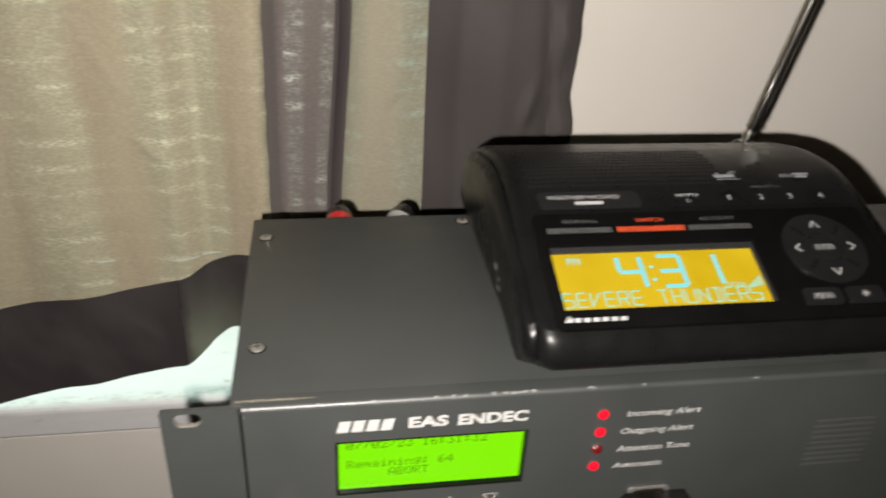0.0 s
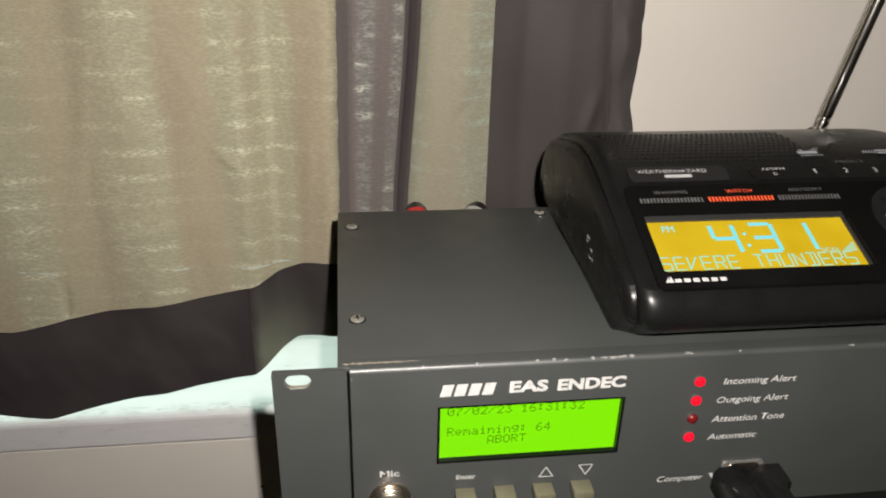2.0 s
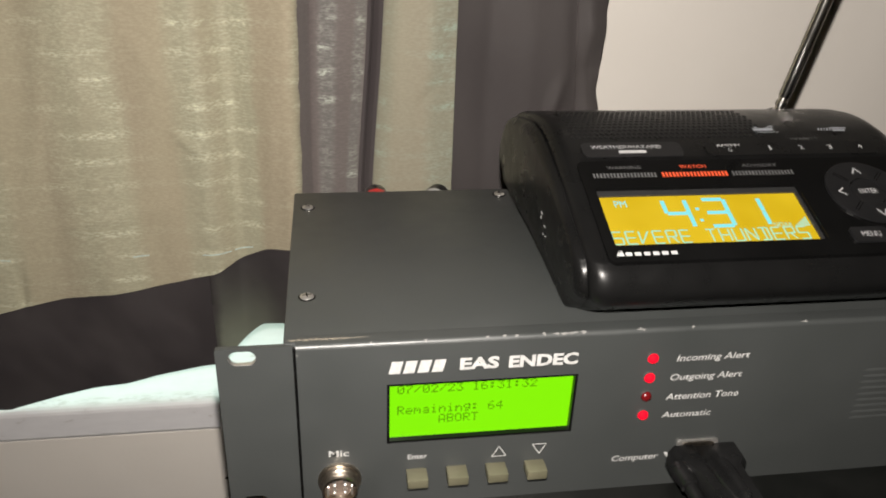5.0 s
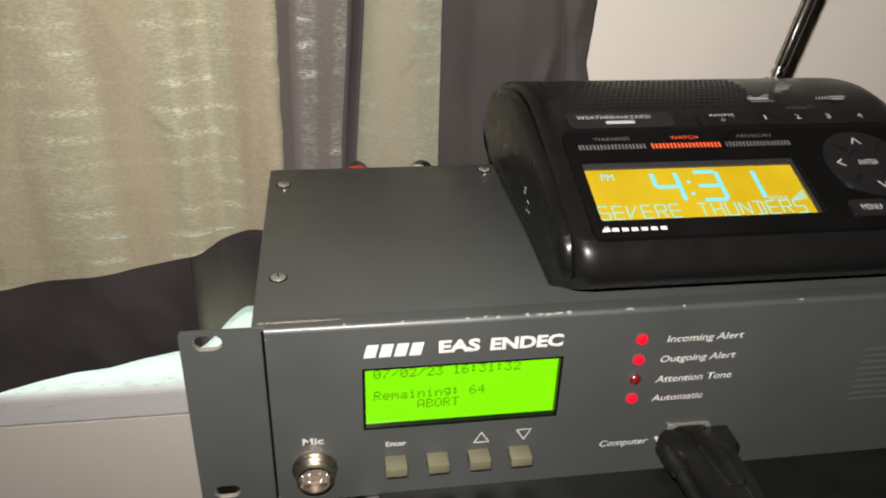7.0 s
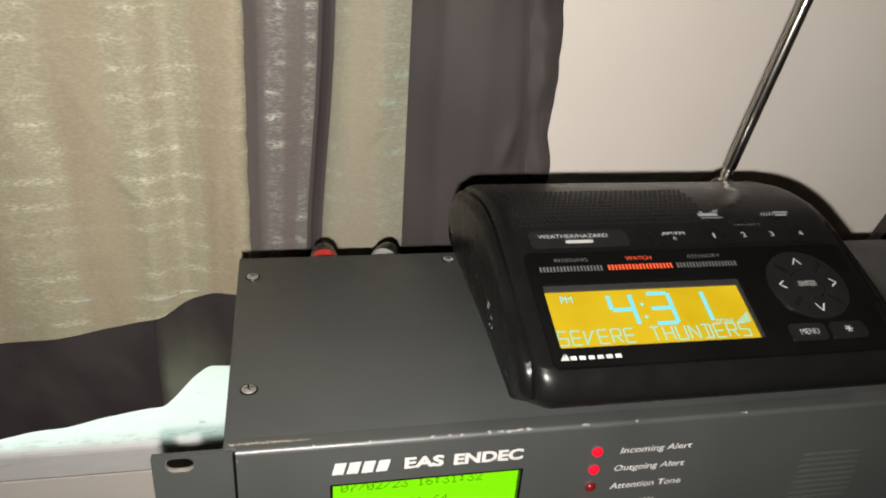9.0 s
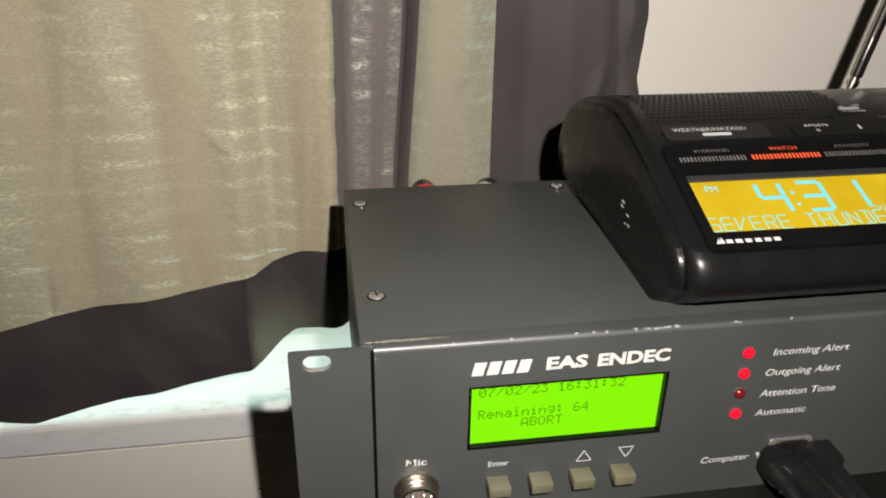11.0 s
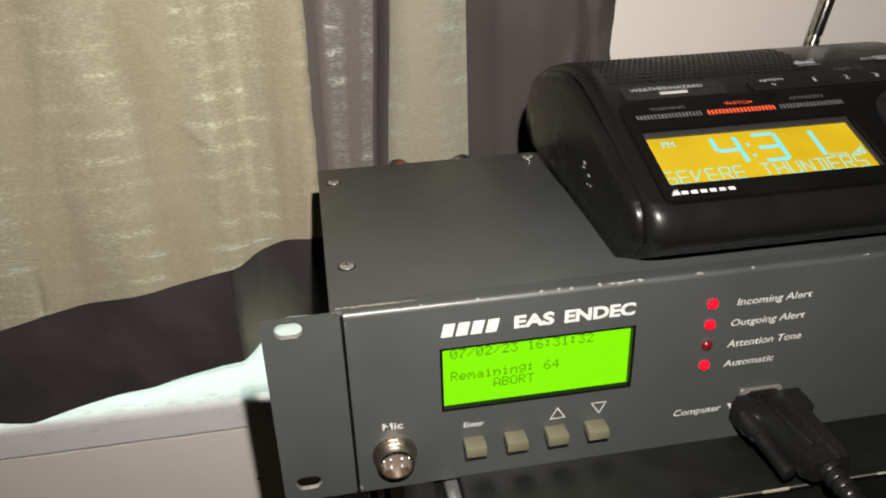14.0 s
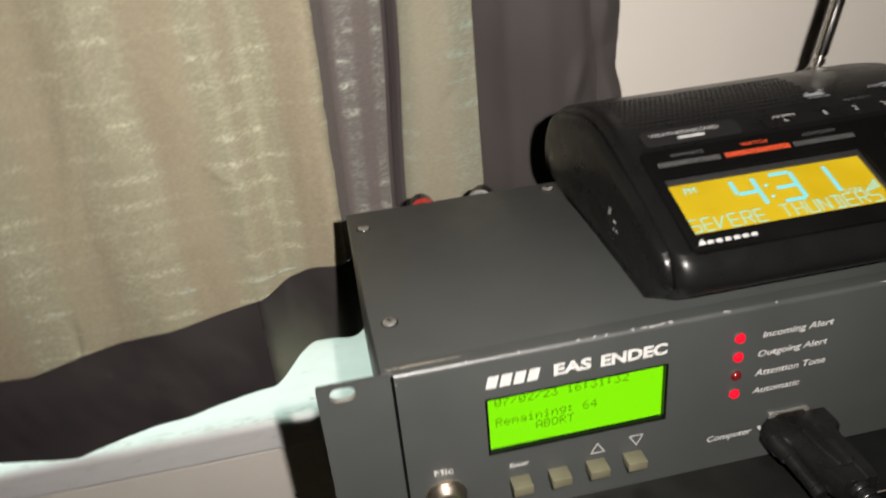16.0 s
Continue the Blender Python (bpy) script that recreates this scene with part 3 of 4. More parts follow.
part("front_panel", panel, GREY, rec, smooth=False)
bend = [(0.0, T - 0.0018)] + [(0.0020 - 0.0020 * math.cos(a), T - 0.0018 + 0.0021 * math.sin(a)) for a in (0.4, 0.8, 1.2, 1.57)] + [(0.0085, T + 0.0003), (0.0085, T - 0.0006), (0.003, T - 0.0018)]
part("bend", rings([[Vector((x, y, z)) for y, z in bend] for x in (0.0008, 0.2, WID)]), GREY, rec, angle=60)

# mounting ears with oblong slots
def slot(cu, cv, w, h):
    return rounded(cu - w / 2, cu + w / 2, cv - h / 2, cv + h / 2, h / 2 - 0.0001, 6)


for x0, x1, cx in ((-0.0325, -0.0006, -0.0215), (WID + 0.0006, WID + 0.0325, WID + 0.0215)):
    bm = plate(rounded(x0, x1, BOT - 0.0025, T - 0.0006, 0.0008, 2), [slot(cx, 0.9845, 0.0115, 0.0072), slot(cx, 0.9050, 0.0115, 0.0072)], 0.0026, lambda u, v, w: Vector((u, 0.0042 - w, v)))
    part("rack_ear", bm, GREY, rec, smooth=False)
    for cz in (0.9845, 0.9050):
        ring = rounded(cx - 0.00572, cx + 0.00572, cz - 0.00357, cz + 0.00357, 0.0035, 6)
        inner = rounded(cx - 0.00555, cx + 0.00555, cz - 0.0034, cz + 0.0034, 0.0033, 6)
        part("slot_rim", plate(ring, [inner], 0.0022, lambda u, v, w: Vector((u, 0.0041 - w, v))), SCREW, rec, "bare metal slot edge", smooth=False)
# black strip put in as the shade of the gap beside the ear
part("ear_gap_shade", box(-0.0006, 0.0008, 0.0018, 0.0040, BOT, T - 0.002), GLOSS, rec, smooth=False)

# display
part("display_bezel", plate([(LX0, LZ0), (LX1, LZ0), (LX1, LZ1), (LX0, LZ1)], [[(LX0 + 0.0012, LZ0 + 0.0012), (LX1 - 0.0012, LZ0 + 0.0012), (LX1 - 0.0012, LZ1 - 0.0012), (LX0 + 0.0012, LZ1 - 0.0012)]], 0.0032, lambda u, v, w: Vector((u, 0.0032 - w + 0.0003, v))), GLOSS, rec, smooth=False)
disp = part("display", box(LX0, LX1, 0.0030, 0.0034, LZ0, LZ1), GREEN_LCD, rec, "lit green text display", smooth=False)


def on_lcd(u, v, w):
    return Vector((u, 0.0030 - w, v))


# characters of 5 x 7 dots, a row of each per hexadecimal pair
DOTS = {"0": "0E11131519110E", "1": "040C040404040E", "2": "0E11010204081F", "3": "1F02040201110E", "4": "02060A121F0202", "6": "0608101E11110E", "7": "1F010204080808", "/": "00010204081000", ":": "000C0C000C0C00",
        "R": "1E11111E141211", "A": "0E1111111F1111", "B": "1E11111E11111E", "O": "0E11111111110E", "T": "1F040404040404", "e": "00000E111F100E", "m": "00001A15151111", "a": "00000E010F110F",
        "i": "04000C0404040E", "n": "00001619111111", "g": "000F11110F010E"}


def dot_line(text, u, top):
    rects = []
    for ch in text:
        rows = DOTS.get(ch, "00000000000000")
        for r in range(7):
            bits = int(rows[2 * r:2 * r + 2], 16)
            for k in range(5):
                if bits >> (4 - k) & 1:
                    x, z = u + k * 0.00062, top - r * 0.00066
                    rects.append((x, x + 0.00056, z - 0.00060, z))
        u += 0.0038
    ob = quads(rects, on_lcd, GREEN_INK, disp, "text_line")
    tagged(ob, "line of small dark display dots", kind="stuff")


dot_line("07/02/23 16:31:32", 0.0441, 0.9652)
dot_line("Remaining: 64", 0.0441, 0.9538)
dot_line("ABORT", 0.0631, 0.9481)

# title: the maker's name as plain slanted blocks, the rest in letters
for i in range(4):
    quads([(0.0398 + i * 0.0063, 0.0398 + i * 0.0063 + 0.0049, 0.9738, 0.9802)], on_panel, WHITE_INK, rec, "name_block", 0.25)
lettering("EAS", 0.0712, 0.0888, 0.9740, 0.9804, on_panel, WHITE_INK, rec, 0.02, weight=0.042)
lettering("ENDEC", 0.0932, 0.1250, 0.9738, 0.9802, on_panel, WHITE_INK, rec, 0.02, weight=0.042)
for body, u0, u1, v0, v1 in (("Incoming Alert", 0.1725, 0.2085, 0.9710, 0.9756), ("Outgoing Alert", 0.1710, 0.2068, 0.9604, 0.9650), ("Attention Tone", 0.1706, 0.2072, 0.9503, 0.9540),
                             ("Automatic", 0.1704, 0.1952, 0.9398, 0.9433), ("Computer", 0.1488, 0.1725, 0.9137, 0.9184)):
    lettering(body, u0, u1, v0, v1, on_panel, WHITE_INK, rec, 0.14, weight=0.009)
lettering("Mic", 0.0129, 0.0219, 0.9298, 0.9335, on_panel, WHITE_INK, rec, weight=0.02)
lettering("Enter", 0.0488, 0.0580, 0.9254, 0.9282, on_panel, WHITE_INK, rec, weight=0.015)
for pts in ([(0.0887, 0.9236), (0.0955, 0.9236), (0.0919, 0.9293)], [(0.1080, 0.9292), (0.1148, 0.9292), (0.1117, 0.9234)]):
    stroke(list(zip(pts, pts[1:] + pts[:1])), 0.0005, on_panel, WHITE_INK, rec, "arrow_mark")

# four lamps, the third one dark
for z, lit in ((0.9748, 1), (0.9641, 1), (0.9535, 0), (0.9427, 1)):
    prof = [(0.0026, 0.0), (0.0026, 0.0010)] + [(0.0026 * math.cos(a), 0.0010 + 0.0020 * math.sin(a)) for a in (0.3, 0.6, 0.9, 1.2, 1.45)]
    led = part("lamp", turned((0.1605, 0.0005, z), (0, -1, 0), prof, 18), RED_ON if lit else RED_OFF, rec, "glowing red lamp" if lit else "dark red unlit lamp")
    part("lamp_ring", turned((0.1605, 0.0002, z), (0, -1, 0), [(0.0032, 0), (0.0031, 0.0006), (0.0025, 0.0007)], 18), GREY, led)

# four square keys
for i in range(4):
    x = 0.0530 + i * 0.01885
    part("push_button", box(x - 0.0048, x + 0.0048, -0.0082, 0.001, 0.9146, 0.9196, 0.0005), BUTTON, rec, "worn olive plastic key")

# microphone socket
MX, MZ = 0.0174, 0.9163
mic = part("microphone_socket", turned((MX, 0.0003, MZ), (0, -1, 0), [(0.0092, 0.0), (0.0092, 0.0026), (0.0088, 0.0032), (0.0088, 0.0040), (0.0085, 0.0043), (0.0086, 0.0050), (0.0083, 0.0054), (0.0084, 0.0062), (0.0081, 0.0066), (0.0081, 0.0076), (0.0078, 0.0082), (0.0071, 0.0082), (0.0069, 0.0077), (0.0069, 0.0030), (0.0001, 0.0029)], 36), NICKEL, rec, "round nickel microphone socket", angle=30)
for dx, dz in ((-0.0024, 0.0021), (0.0024, 0.0021), (-0.0024, -0.0021), (0.0024, -0.0021)):
    part("pin", turned((MX + dx, -0.0030, MZ + dz), (0, -1, 0), [(0.0008, 0), (0.0008, 0.0034), (0.0003, 0.0040)], 10), SCREW, mic)
part("insert", turned((MX, -0.0027, MZ), (0, -1, 0), [(0.0068, 0.0), (0.0068, 0.0010)], 24), plain("brown_insulator", (0.10, 0.075, 0.06), 0.45), mic)
for sx in (-1, 1):
    part("key_rib", box(MX + sx * 0.0054 - 0.0004, MX + sx * 0.0054 + 0.0004, -0.0074, -0.0030, MZ - 0.0030, MZ + 0.0026, 0.0001, 1), SCREW, mic, smooth=False)
nut = [[Vector((MX + r * math.cos(a), 0.0003 - d, MZ + r * math.sin(a))) for a in [2 * math.pi * i / 72 for i in range(72)]] for r, d in ((0.0101, 0.0), (0.0101, 0.0012), (0.0096, 0.0020))]
for ring in nut[:2]:
    for i, v in enumerate(ring):
        if i % 2:
            v.x, v.z = MX + (v.x - MX) * 0.975, MZ + (v.z - MZ) * 0.975
part("nut", rings(nut), NICKEL, mic, "ring nut with a milled edge", angle=20)

# serial port flange
port = part("serial_port", plate(rounded(0.1812, 0.2022, 0.9160, 0.9254, 0.0015, 3), [], 0.0012, on_panel), SCREW, rec, "plated serial port flange", smooth=False)
bm = bmesh.new()
bm.faces.new([bm.verts.new(on_panel(u, v, 0.0002)) for u, v in ((0.1752, 0.9186), (0.1784, 0.9180), (0.1772, 0.9150))])
part("corner_mark", bm, WHITE_INK, rec, smooth=False)
part("shell", plate(rounded(0.1832, 0.2004, 0.9175, 0.9246, 0.003, 4), [], 0.0013, on_panel), NICKEL, port, smooth=False)

# louvres pressed into the panel
for i in range(9):
    z = 0.9610 - i * 0.0036
    x0 = 0.2705
    sec = [[Vector((x, -dy, z + dz)) for dy, dz in ((-0.0004, -0.0010), (0.0006 * k, -0.0009), (0.00065 * k, -0.0004), (-0.0004, 0.0010))] for x, k in ((x0, 0.05), (x0 + 0.0025, 0.8), (x0 + 0.004, 1.0), (x0 + 0.031, 1.0), (x0 + 0.0325, 0.8), (x0 + 0.035, 0.05))]
    part("louvre", rings(sec), GREY, rec, angle=50)

# cross-head screws in the lid
def screw(x, y, turn):
    s = part("screw", turned((x, y, T), (0, 0, 1), [(0.0034, 0.0), (0.0033, 0.0006), (0.0026, 0.0011), (0.0012, 0.0014), (0.0001, 0.0014)], 20), SCREW, rec, "bright cross-head screw")
    part("washer", turned((x, y, T), (0, 0, 1), [(0.0041, 0.0), (0.0040, 0.00025), (0.0033, 0.0003)], 20), GLOSS, s, "dark countersink ring")
    bm = bmesh.new()
    for a in (turn, turn + 90):
        c, k = math.cos(radians(a)), math.sin(radians(a))
        l, w, z = 0.0021, 0.00034, T + 0.00146
        bm.faces.new([bm.verts.new((x + u * c - v * k, y + u * k + v * c, z)) for u, v in ((-l, -w), (l, -w), (l, w), (-l, w))])
    part("cross_slot", bm, GLOSS, s, smooth=False)


for x, y, turn in ((0.0050, 0.0420, 10), (0.0040, 0.1480, 40), (0.1220, 0.1620, 5), (0.3200, 0.1620, 25), (0.4380, 0.1480, 70), (0.4380, 0.0420, 15)):
    screw(x, y, turn)

# chipped paint along the bend
def chip(points, material=BARE):
    bm = bmesh.new()
    bm.faces.new([bm.verts.new(p) for p in points])
    part("paint_chip", bm, material, rec, "chipped paint", smooth=False)


rng = random.Random(11)
for cx, w in ((0.083, 0.0012), (0.0905, 0.0016), (0.0960, 0.0010), (0.1085, 0.0014), (0.1135, 0.0022), (0.1175, 0.0030), (0.1215, 0.0042), (0.1265, 0.0020), (0.153, 0.0026), (0.1545, 0.0014), (0.178, 0.0012), (0.232, 0.0018), (0.056, 0.0008), (0.0325, 0.0007)):
    pts = []
    for k in range(7):
        a = 2 * math.pi * k / 7
        t = 0.5 + 0.5 * math.sin(a) * rng.uniform(0.2, 1.2)
        pts.append((cx + w * math.cos(a) * rng.uniform(0.4, 1.0), 0.0002 + 0.0013 * t, T - 0.0006 + 0.0011 * t))
    chip(pts, CHIPPED)
for cx, cz, w in ((0.0014, T - 0.0040, 0.0005), (0.0016, BOT + 0.0016, 0.0008), (0.0012, BOT + 0.0030, 0.0004)):
    chip([(cx + w * math.cos(a) * rng.uniform(0.5, 1.0), -0.0004 if cx > 0 else 0.0012, cz + w * math.sin(a) * rng.uniform(0.6, 1.5)) for a in (0, 0.9, 1.8, 2.7, 3.6, 4.5, 5.4)], CHIPPED)
bm = bmesh.new()
for k in range(64):
    x = -0.0020 + k * 0.00052
    h = rng.uniform(0.0002, 0.0008) * (1.0 if k < 50 else 0.5)
    y = 0.0050 + rng.uniform(-0.0003, 0.0003)
    box(x, x + 0.00052 * rng.uniform(0.5, 1.0), y - h, y + h, T + 0.00025, T + 0.00036, 0, 1, bm)
part("worn_line", bm, WORN, rec, "line of worn bare paint", smooth=False)

# ---- weather radio ----
RX0, RX1 = 0.1175, 0.3075
RMID = (RX0 + RX1) / 2
radio = group("weather_radio", (RMID, 0.085, T), "black plastic weather alert clock radio with amber display on the receiver", "radio")
PROF = [(0.150, 0.9905), (0.157, 0.996), (0.1585, 1.012), (0.155, 1.031), (0.147, 1.0435), (0.138, 1.0500), (0.124, 1.0545), (0.108, 1.0585), (0.092, 1.0602), (0.078, 1.0592), (0.066, 1.0562), (0.050, 1.0508),
        (0.030, 1.0428), (0.010, 1.0345), (-0.004, 1.0286), (-0.0072, 1.0264), (-0.0098, 1.0230), (-0.0115, 1.0185), (-0.0118, 1.0140), (-0.0098, 1.0097), (-0.0060, 1.0064), (0.0005, 1.0020), (0.0095, 0.9955), (0.0185, 0.9907)]
prof = [(p.x, p.y) for p in curve_through([(a, b, 0) for a, b in PROF], 4)]


def prof_z(y):
    """Height of the radio's upper skin and its slope at y."""
    top = [p for p in prof if p[1] > 1.02]
    for (a, za), (b, zb) in zip(top, top[1:]):
        if b <= y <= a and a > b:
            return zb + (za - zb) * (y - b) / (a - b), (za - zb) / (a - b)
    return 1.05, 0.0


def radio_section(x, inset, lean=0.0, dip=0.0, pull=0.0):
    cy, cz = 0.075, 1.022
    out = []
    for i, (y, z) in enumerate(prof):
        a, b = prof[i - 1], prof[(i + 1) % len(prof)]
        d = Vector((b[0] - a[0], b[1] - a[1])).normalized()
        n = Vector((-d.y, d.x))
        if n.dot(Vector((y - cy, z - cz))) > 0:
            n = -n
        f = min(1.0, max(0.0, (y - 0.0) / 0.06)) if z > 1.0 else 0.12
        k = inset * (0.18 + 0.82 * f * f * (3 - 2 * f)) if z > 1.0 else inset * 0.12
        yy, zz = y + n.x * k, z + n.y * k
        yy += pull * min(1.0, max(0.0, (0.035 - y) / 0.042))
        if dip and -0.0015 < y < 0.048 and z > 1.025:
            yy, zz = yy + dip * math.sin(radians(22)), zz - dip * math.cos(radians(22))
        out.append(Vector((x + lean * linear(PLAN, yy) * max(0.0, 1 - (zz - 0.99) / 0.034) ** 2.5, yy, max(zz, T + 0.0005))))
    return out


L = 0.0095
PLAN = [(-0.012, 2.5), (-0.002, 2.1), (0.005, 1.6), (0.02, 0.75), (0.03, 0.45), (0.04, 0.34), (0.07, 0.48), (0.11, 0.92), (0.16, 1.6)]
stations = [(RX0, 0.0085, L, 0.0100), (RX0 + 0.0003, 0.0062, L, 0.0082), (RX0 + 0.0012, 0.0044, L, 0.0066), (RX0 + 0.0026, 0.0034, L, 0.0056), (RX0 + 0.0040, 0.0031, L * 0.95, 0.0052), (RX0 + 0.0045, 0.0046, L * 0.95, 0.0066), (RX0 + 0.0051, 0.0046, L * 0.9, 0.0064),
            (RX0 + 0.0055, 0.0026, L * 0.85, 0.0040), (RX0 + 0.0066, 0.0012, L * 0.8, 0.0027), (RX0 + 0.0084, 0.0004, L * 0.7, 0.0014), (RX0 + 0.0106, 0.0, L * 0.55, 0.0005), (RX0 + 0.0135, 0.0, L * 0.4, 0.0)]
secs = [radio_section(x, i, l, 0.0, p) for x, i, l, p in stations] + [radio_section(0.1330, 0.0, L * 0.2), radio_section(0.1331, 0.0, L * 0.2, 0.0034), radio_section(RMID, 0.0, 0.0, 0.0034), radio_section(0.2919, 0.0, -L * 0.2, 0.0034), radio_section(0.2920, 0.0, -L * 0.2)]
secs += [radio_section(2 * RMID - x, i, -l, 0.0, p) for x, i, l, p in reversed(stations)]
part("body", rings(secs), BLACK, radio, angle=40)
for x, y in ((0.145, 0.035), (0.28, 0.035), (0.145, 0.135), (0.28, 0.135)):
    part("rubber_foot", turned((x, y, T), (0, 0, 1), [(0.006, 0.0), (0.006, 0.0012)], 16), RUBBER, radio)

SL = radians(22.0)
FA = Vector((0, -0.0045, 1.0288))


def on_face(u, s, w):
    """The radio's sloping front: u to the right, s up the slope, w out of it."""
    return Vector((u, FA.y + s * math.cos(SL) - w * math.sin(SL), FA.z + s * math.sin(SL) + w * math.cos(SL)))


def on_top(u, y, w):
    z, k = prof_z(y)
    n = Vector((0, -k, 1)).normalized()
    return Vector((u, y, z)) + n * w


# glossy front plate with a window for the display
DX0, DX1, DS0, DS1 = 0.1352, 0.2330, 0.0062, 0.0410
part("front_plate", plate(rounded(0.1305, 0.2945, -0.0030, 0.0588, 0.003, 3), [rounded(DX0, DX1, DS0, DS1, 0.0008, 2)], 0.0042, lambda u, v, w: on_face(u, v, w - 0.0030)), GLOSS, radio, "glossy black front plate", smooth=False)
part("display_frame", plate(rounded(DX0 + 0.0001, DX1 - 0.0001, DS0 + 0.0001, DS1 - 0.0001, 0.0006, 2), [[(DX0 + 0.0006, DS0 + 0.0005), (DX1 - 0.0016, DS0 + 0.0005), (DX1 - 0.0016, DS1 - 0.0032), (DX0 + 0.0006, DS1 - 0.0032)]], 0.0010, lambda u, v, w: on_face(u, v, w - 0.0018)), plain("display_frame_grey", (0.016, 0.016, 0.016), 0.4), radio, smooth=False)
rd = part("display", plate([(DX0, DS0), (DX1, DS0), (DX1, DS1), (DX0, DS1)], [], 0.0002, lambda u, v, w: on_face(u, v, w - 0.0026)), AMBER_LCD, radio, "lit amber liquid crystal display", smooth=False)


def on_rd(u, v, w):
    return on_face(u, v, -0.0023 + w)


SEG = {"a": ((0, 2), (1, 2)), "b": ((1, 2), (1, 1)), "c": ((1, 1), (1, 0)), "d": ((0, 0), (1, 0)), "e": ((0, 1), (0, 0)), "f": ((0, 2), (0, 1)), "g": ((0, 1), (1, 1)),
       "h": ((0, 2), (0.5, 1)), "i": ((0.5, 2), (0.5, 1)), "j": ((1, 2), (0.5, 1)), "k": ((0.5, 1), (0, 0)), "l": ((0.5, 1), (0.5, 0)), "m": ((0.5, 1), (1, 0))}
CHARS = {"S": "afgcd", "E": "afged", "V": "fekj", "R": "afbgem", "T": "ail", "H": "febcg", "U": "febcd", "N": "fehmbc", "D": "ailbcd", "4": "fgbc", "3": "abgcd", "1": "bc"}


def segments(ch, u, v, w, h, gap=0.1):
    out = []
    for key in CHARS[ch]:
        (a, b), (c, d) = SEG[key]
        p, q = Vector((a, b / 2)), Vector((c, d / 2))
        p, q = p + (q - p) * gap, q + (p - q) * gap
        out.append(((u + p.x * w, v + p.y * h), (u + q.x * w, v + q.y * h)))
    return out


for ch, u in (("4", 0.1658), ("3", 0.1846), ("1", 0.2016)):
    stroke(segments(ch, u, 0.0188, 0.0106, 0.0166, 0.09), 0.0021, on_rd, CYAN, rd, "digit")
quads([(0.1800, 0.1816, 0.0218, 0.0234), (0.1802, 0.1818, 0.0288, 0.0304)], on_rd, CYAN, rd, "colon")
lettering("PM", 0.1430, 0.1487, 0.0318, 0.0358, on_rd, CYAN, rd)
lettering("NOAA", 0.2136, 0.2222, 0.0172, 0.0200, on_rd, PALE, rd, 0.15)
quads([(0.2238 + i * 0.0012, 0.2246 + i * 0.0012, 0.0172, 0.0182 + i * 0.0009) for i in range(6)], on_rd, PALE, rd, "signal_bars")
for i, ch in enumerate("SEVERE THUNDERS"):
    if ch != " ":
        stroke(segments(ch, 0.1368 + i * 0.00618, 0.0097, 0.0043, 0.0072, 0.06), 0.00075, on_rd, PALE, rd, "character")

# alert lamps: three rows of small bars, the middle row lit
for x0, x1, word, w0, w1, lit in ((0.1362, 0.1672, "WARNING", 0.1440, 0.1606, 0), (0.1694, 0.2022, "WATCH", 0.1795, 0.1926, 1), (0.2040, 0.2354, "ADVISORY", 0.2108, 0.2284, 0)):
    step = (x1 - x0) / 19
    for i in range(19):
        bar = quads([(x0 + i * step, x0 + i * step + step * 0.62, 0.0472, 0.0503)], lambda u, v, w: on_face(u, v, 0.0013 + w), ORANGE if lit else DULL_INK, radio, "alert_bar")
        if lit:
            tagged(bar, "lit orange alert bar")
    lettering(word, w0, w1, 0.0528, 0.0550, lambda u, v, w: on_face(u, v, 0.0013 + w), ORANGE if lit else DULL_INK, radio)

# maker's mark as plain blocks
def front_ink(u, v, w):
    return on_face(u, v, 0.0013 + w)


bm = bmesh.new()
for tri in (((0.1336, 0.0), (0.1352, 0.0), (0.1358, 0.0034)), ((0.1349, 0.0), (0.1375, 0.0), (0.1366, 0.0034))):
    bm.faces.new([bm.verts.new(front_ink(u, v, 0.0002)) for u, v in tri])
part("mark", bm, RADIO_INK, radio, smooth=False)
for i in range(6):
    quads([(0.1380 + i * 0.0040, 0.1408 + i * 0.0040, 0.0, 0.0020)], front_ink, RADIO_INK, radio, "name_block")

# ring of keys
KC, KS = 0.2657, 0.0340
pad = part("key_ring", plate(circle(KC, KS, 0.0198, 40), [circle(KC, KS, 0.0085, 24)], 0.0014, lambda u, v, w: on_face(u, v, w + 0.0010)), KEYPLASTIC, radio, "round four-way key pad", smooth=False)
part("centre_key", plate(circle(KC, KS, 0.0080, 24), [], 0.0012, lambda u, v, w: on_face(u, v, w + 0.0010)), KEYPLASTIC, pad, smooth=False)
for a in (45, 135, 225, 315):
    c, k = math.cos(radians(a)), math.sin(radians(a))
    stroke([((KC + c * 0.010 + k * o, KS + k * 0.010 - c * o), (KC + c * 0.017 + k * o, KS + k * 0.017 - c * o)) for o in (-0.0006, 0.0006)], 0.0004, lambda u, v, w: on_face(u, v, 0.0024 + w), GLOSS, pad, "groove")


def pad_ink(u, v, w):
    return on_face(u, v, 0.0024 + w)


lettering("ENTER", KC - 0.0046, KC + 0.0046, KS - 0.0014, KS + 0.0016, lambda u, v, w: on_face(u, v, 0.0022 + w), RADIO_INK, pad)
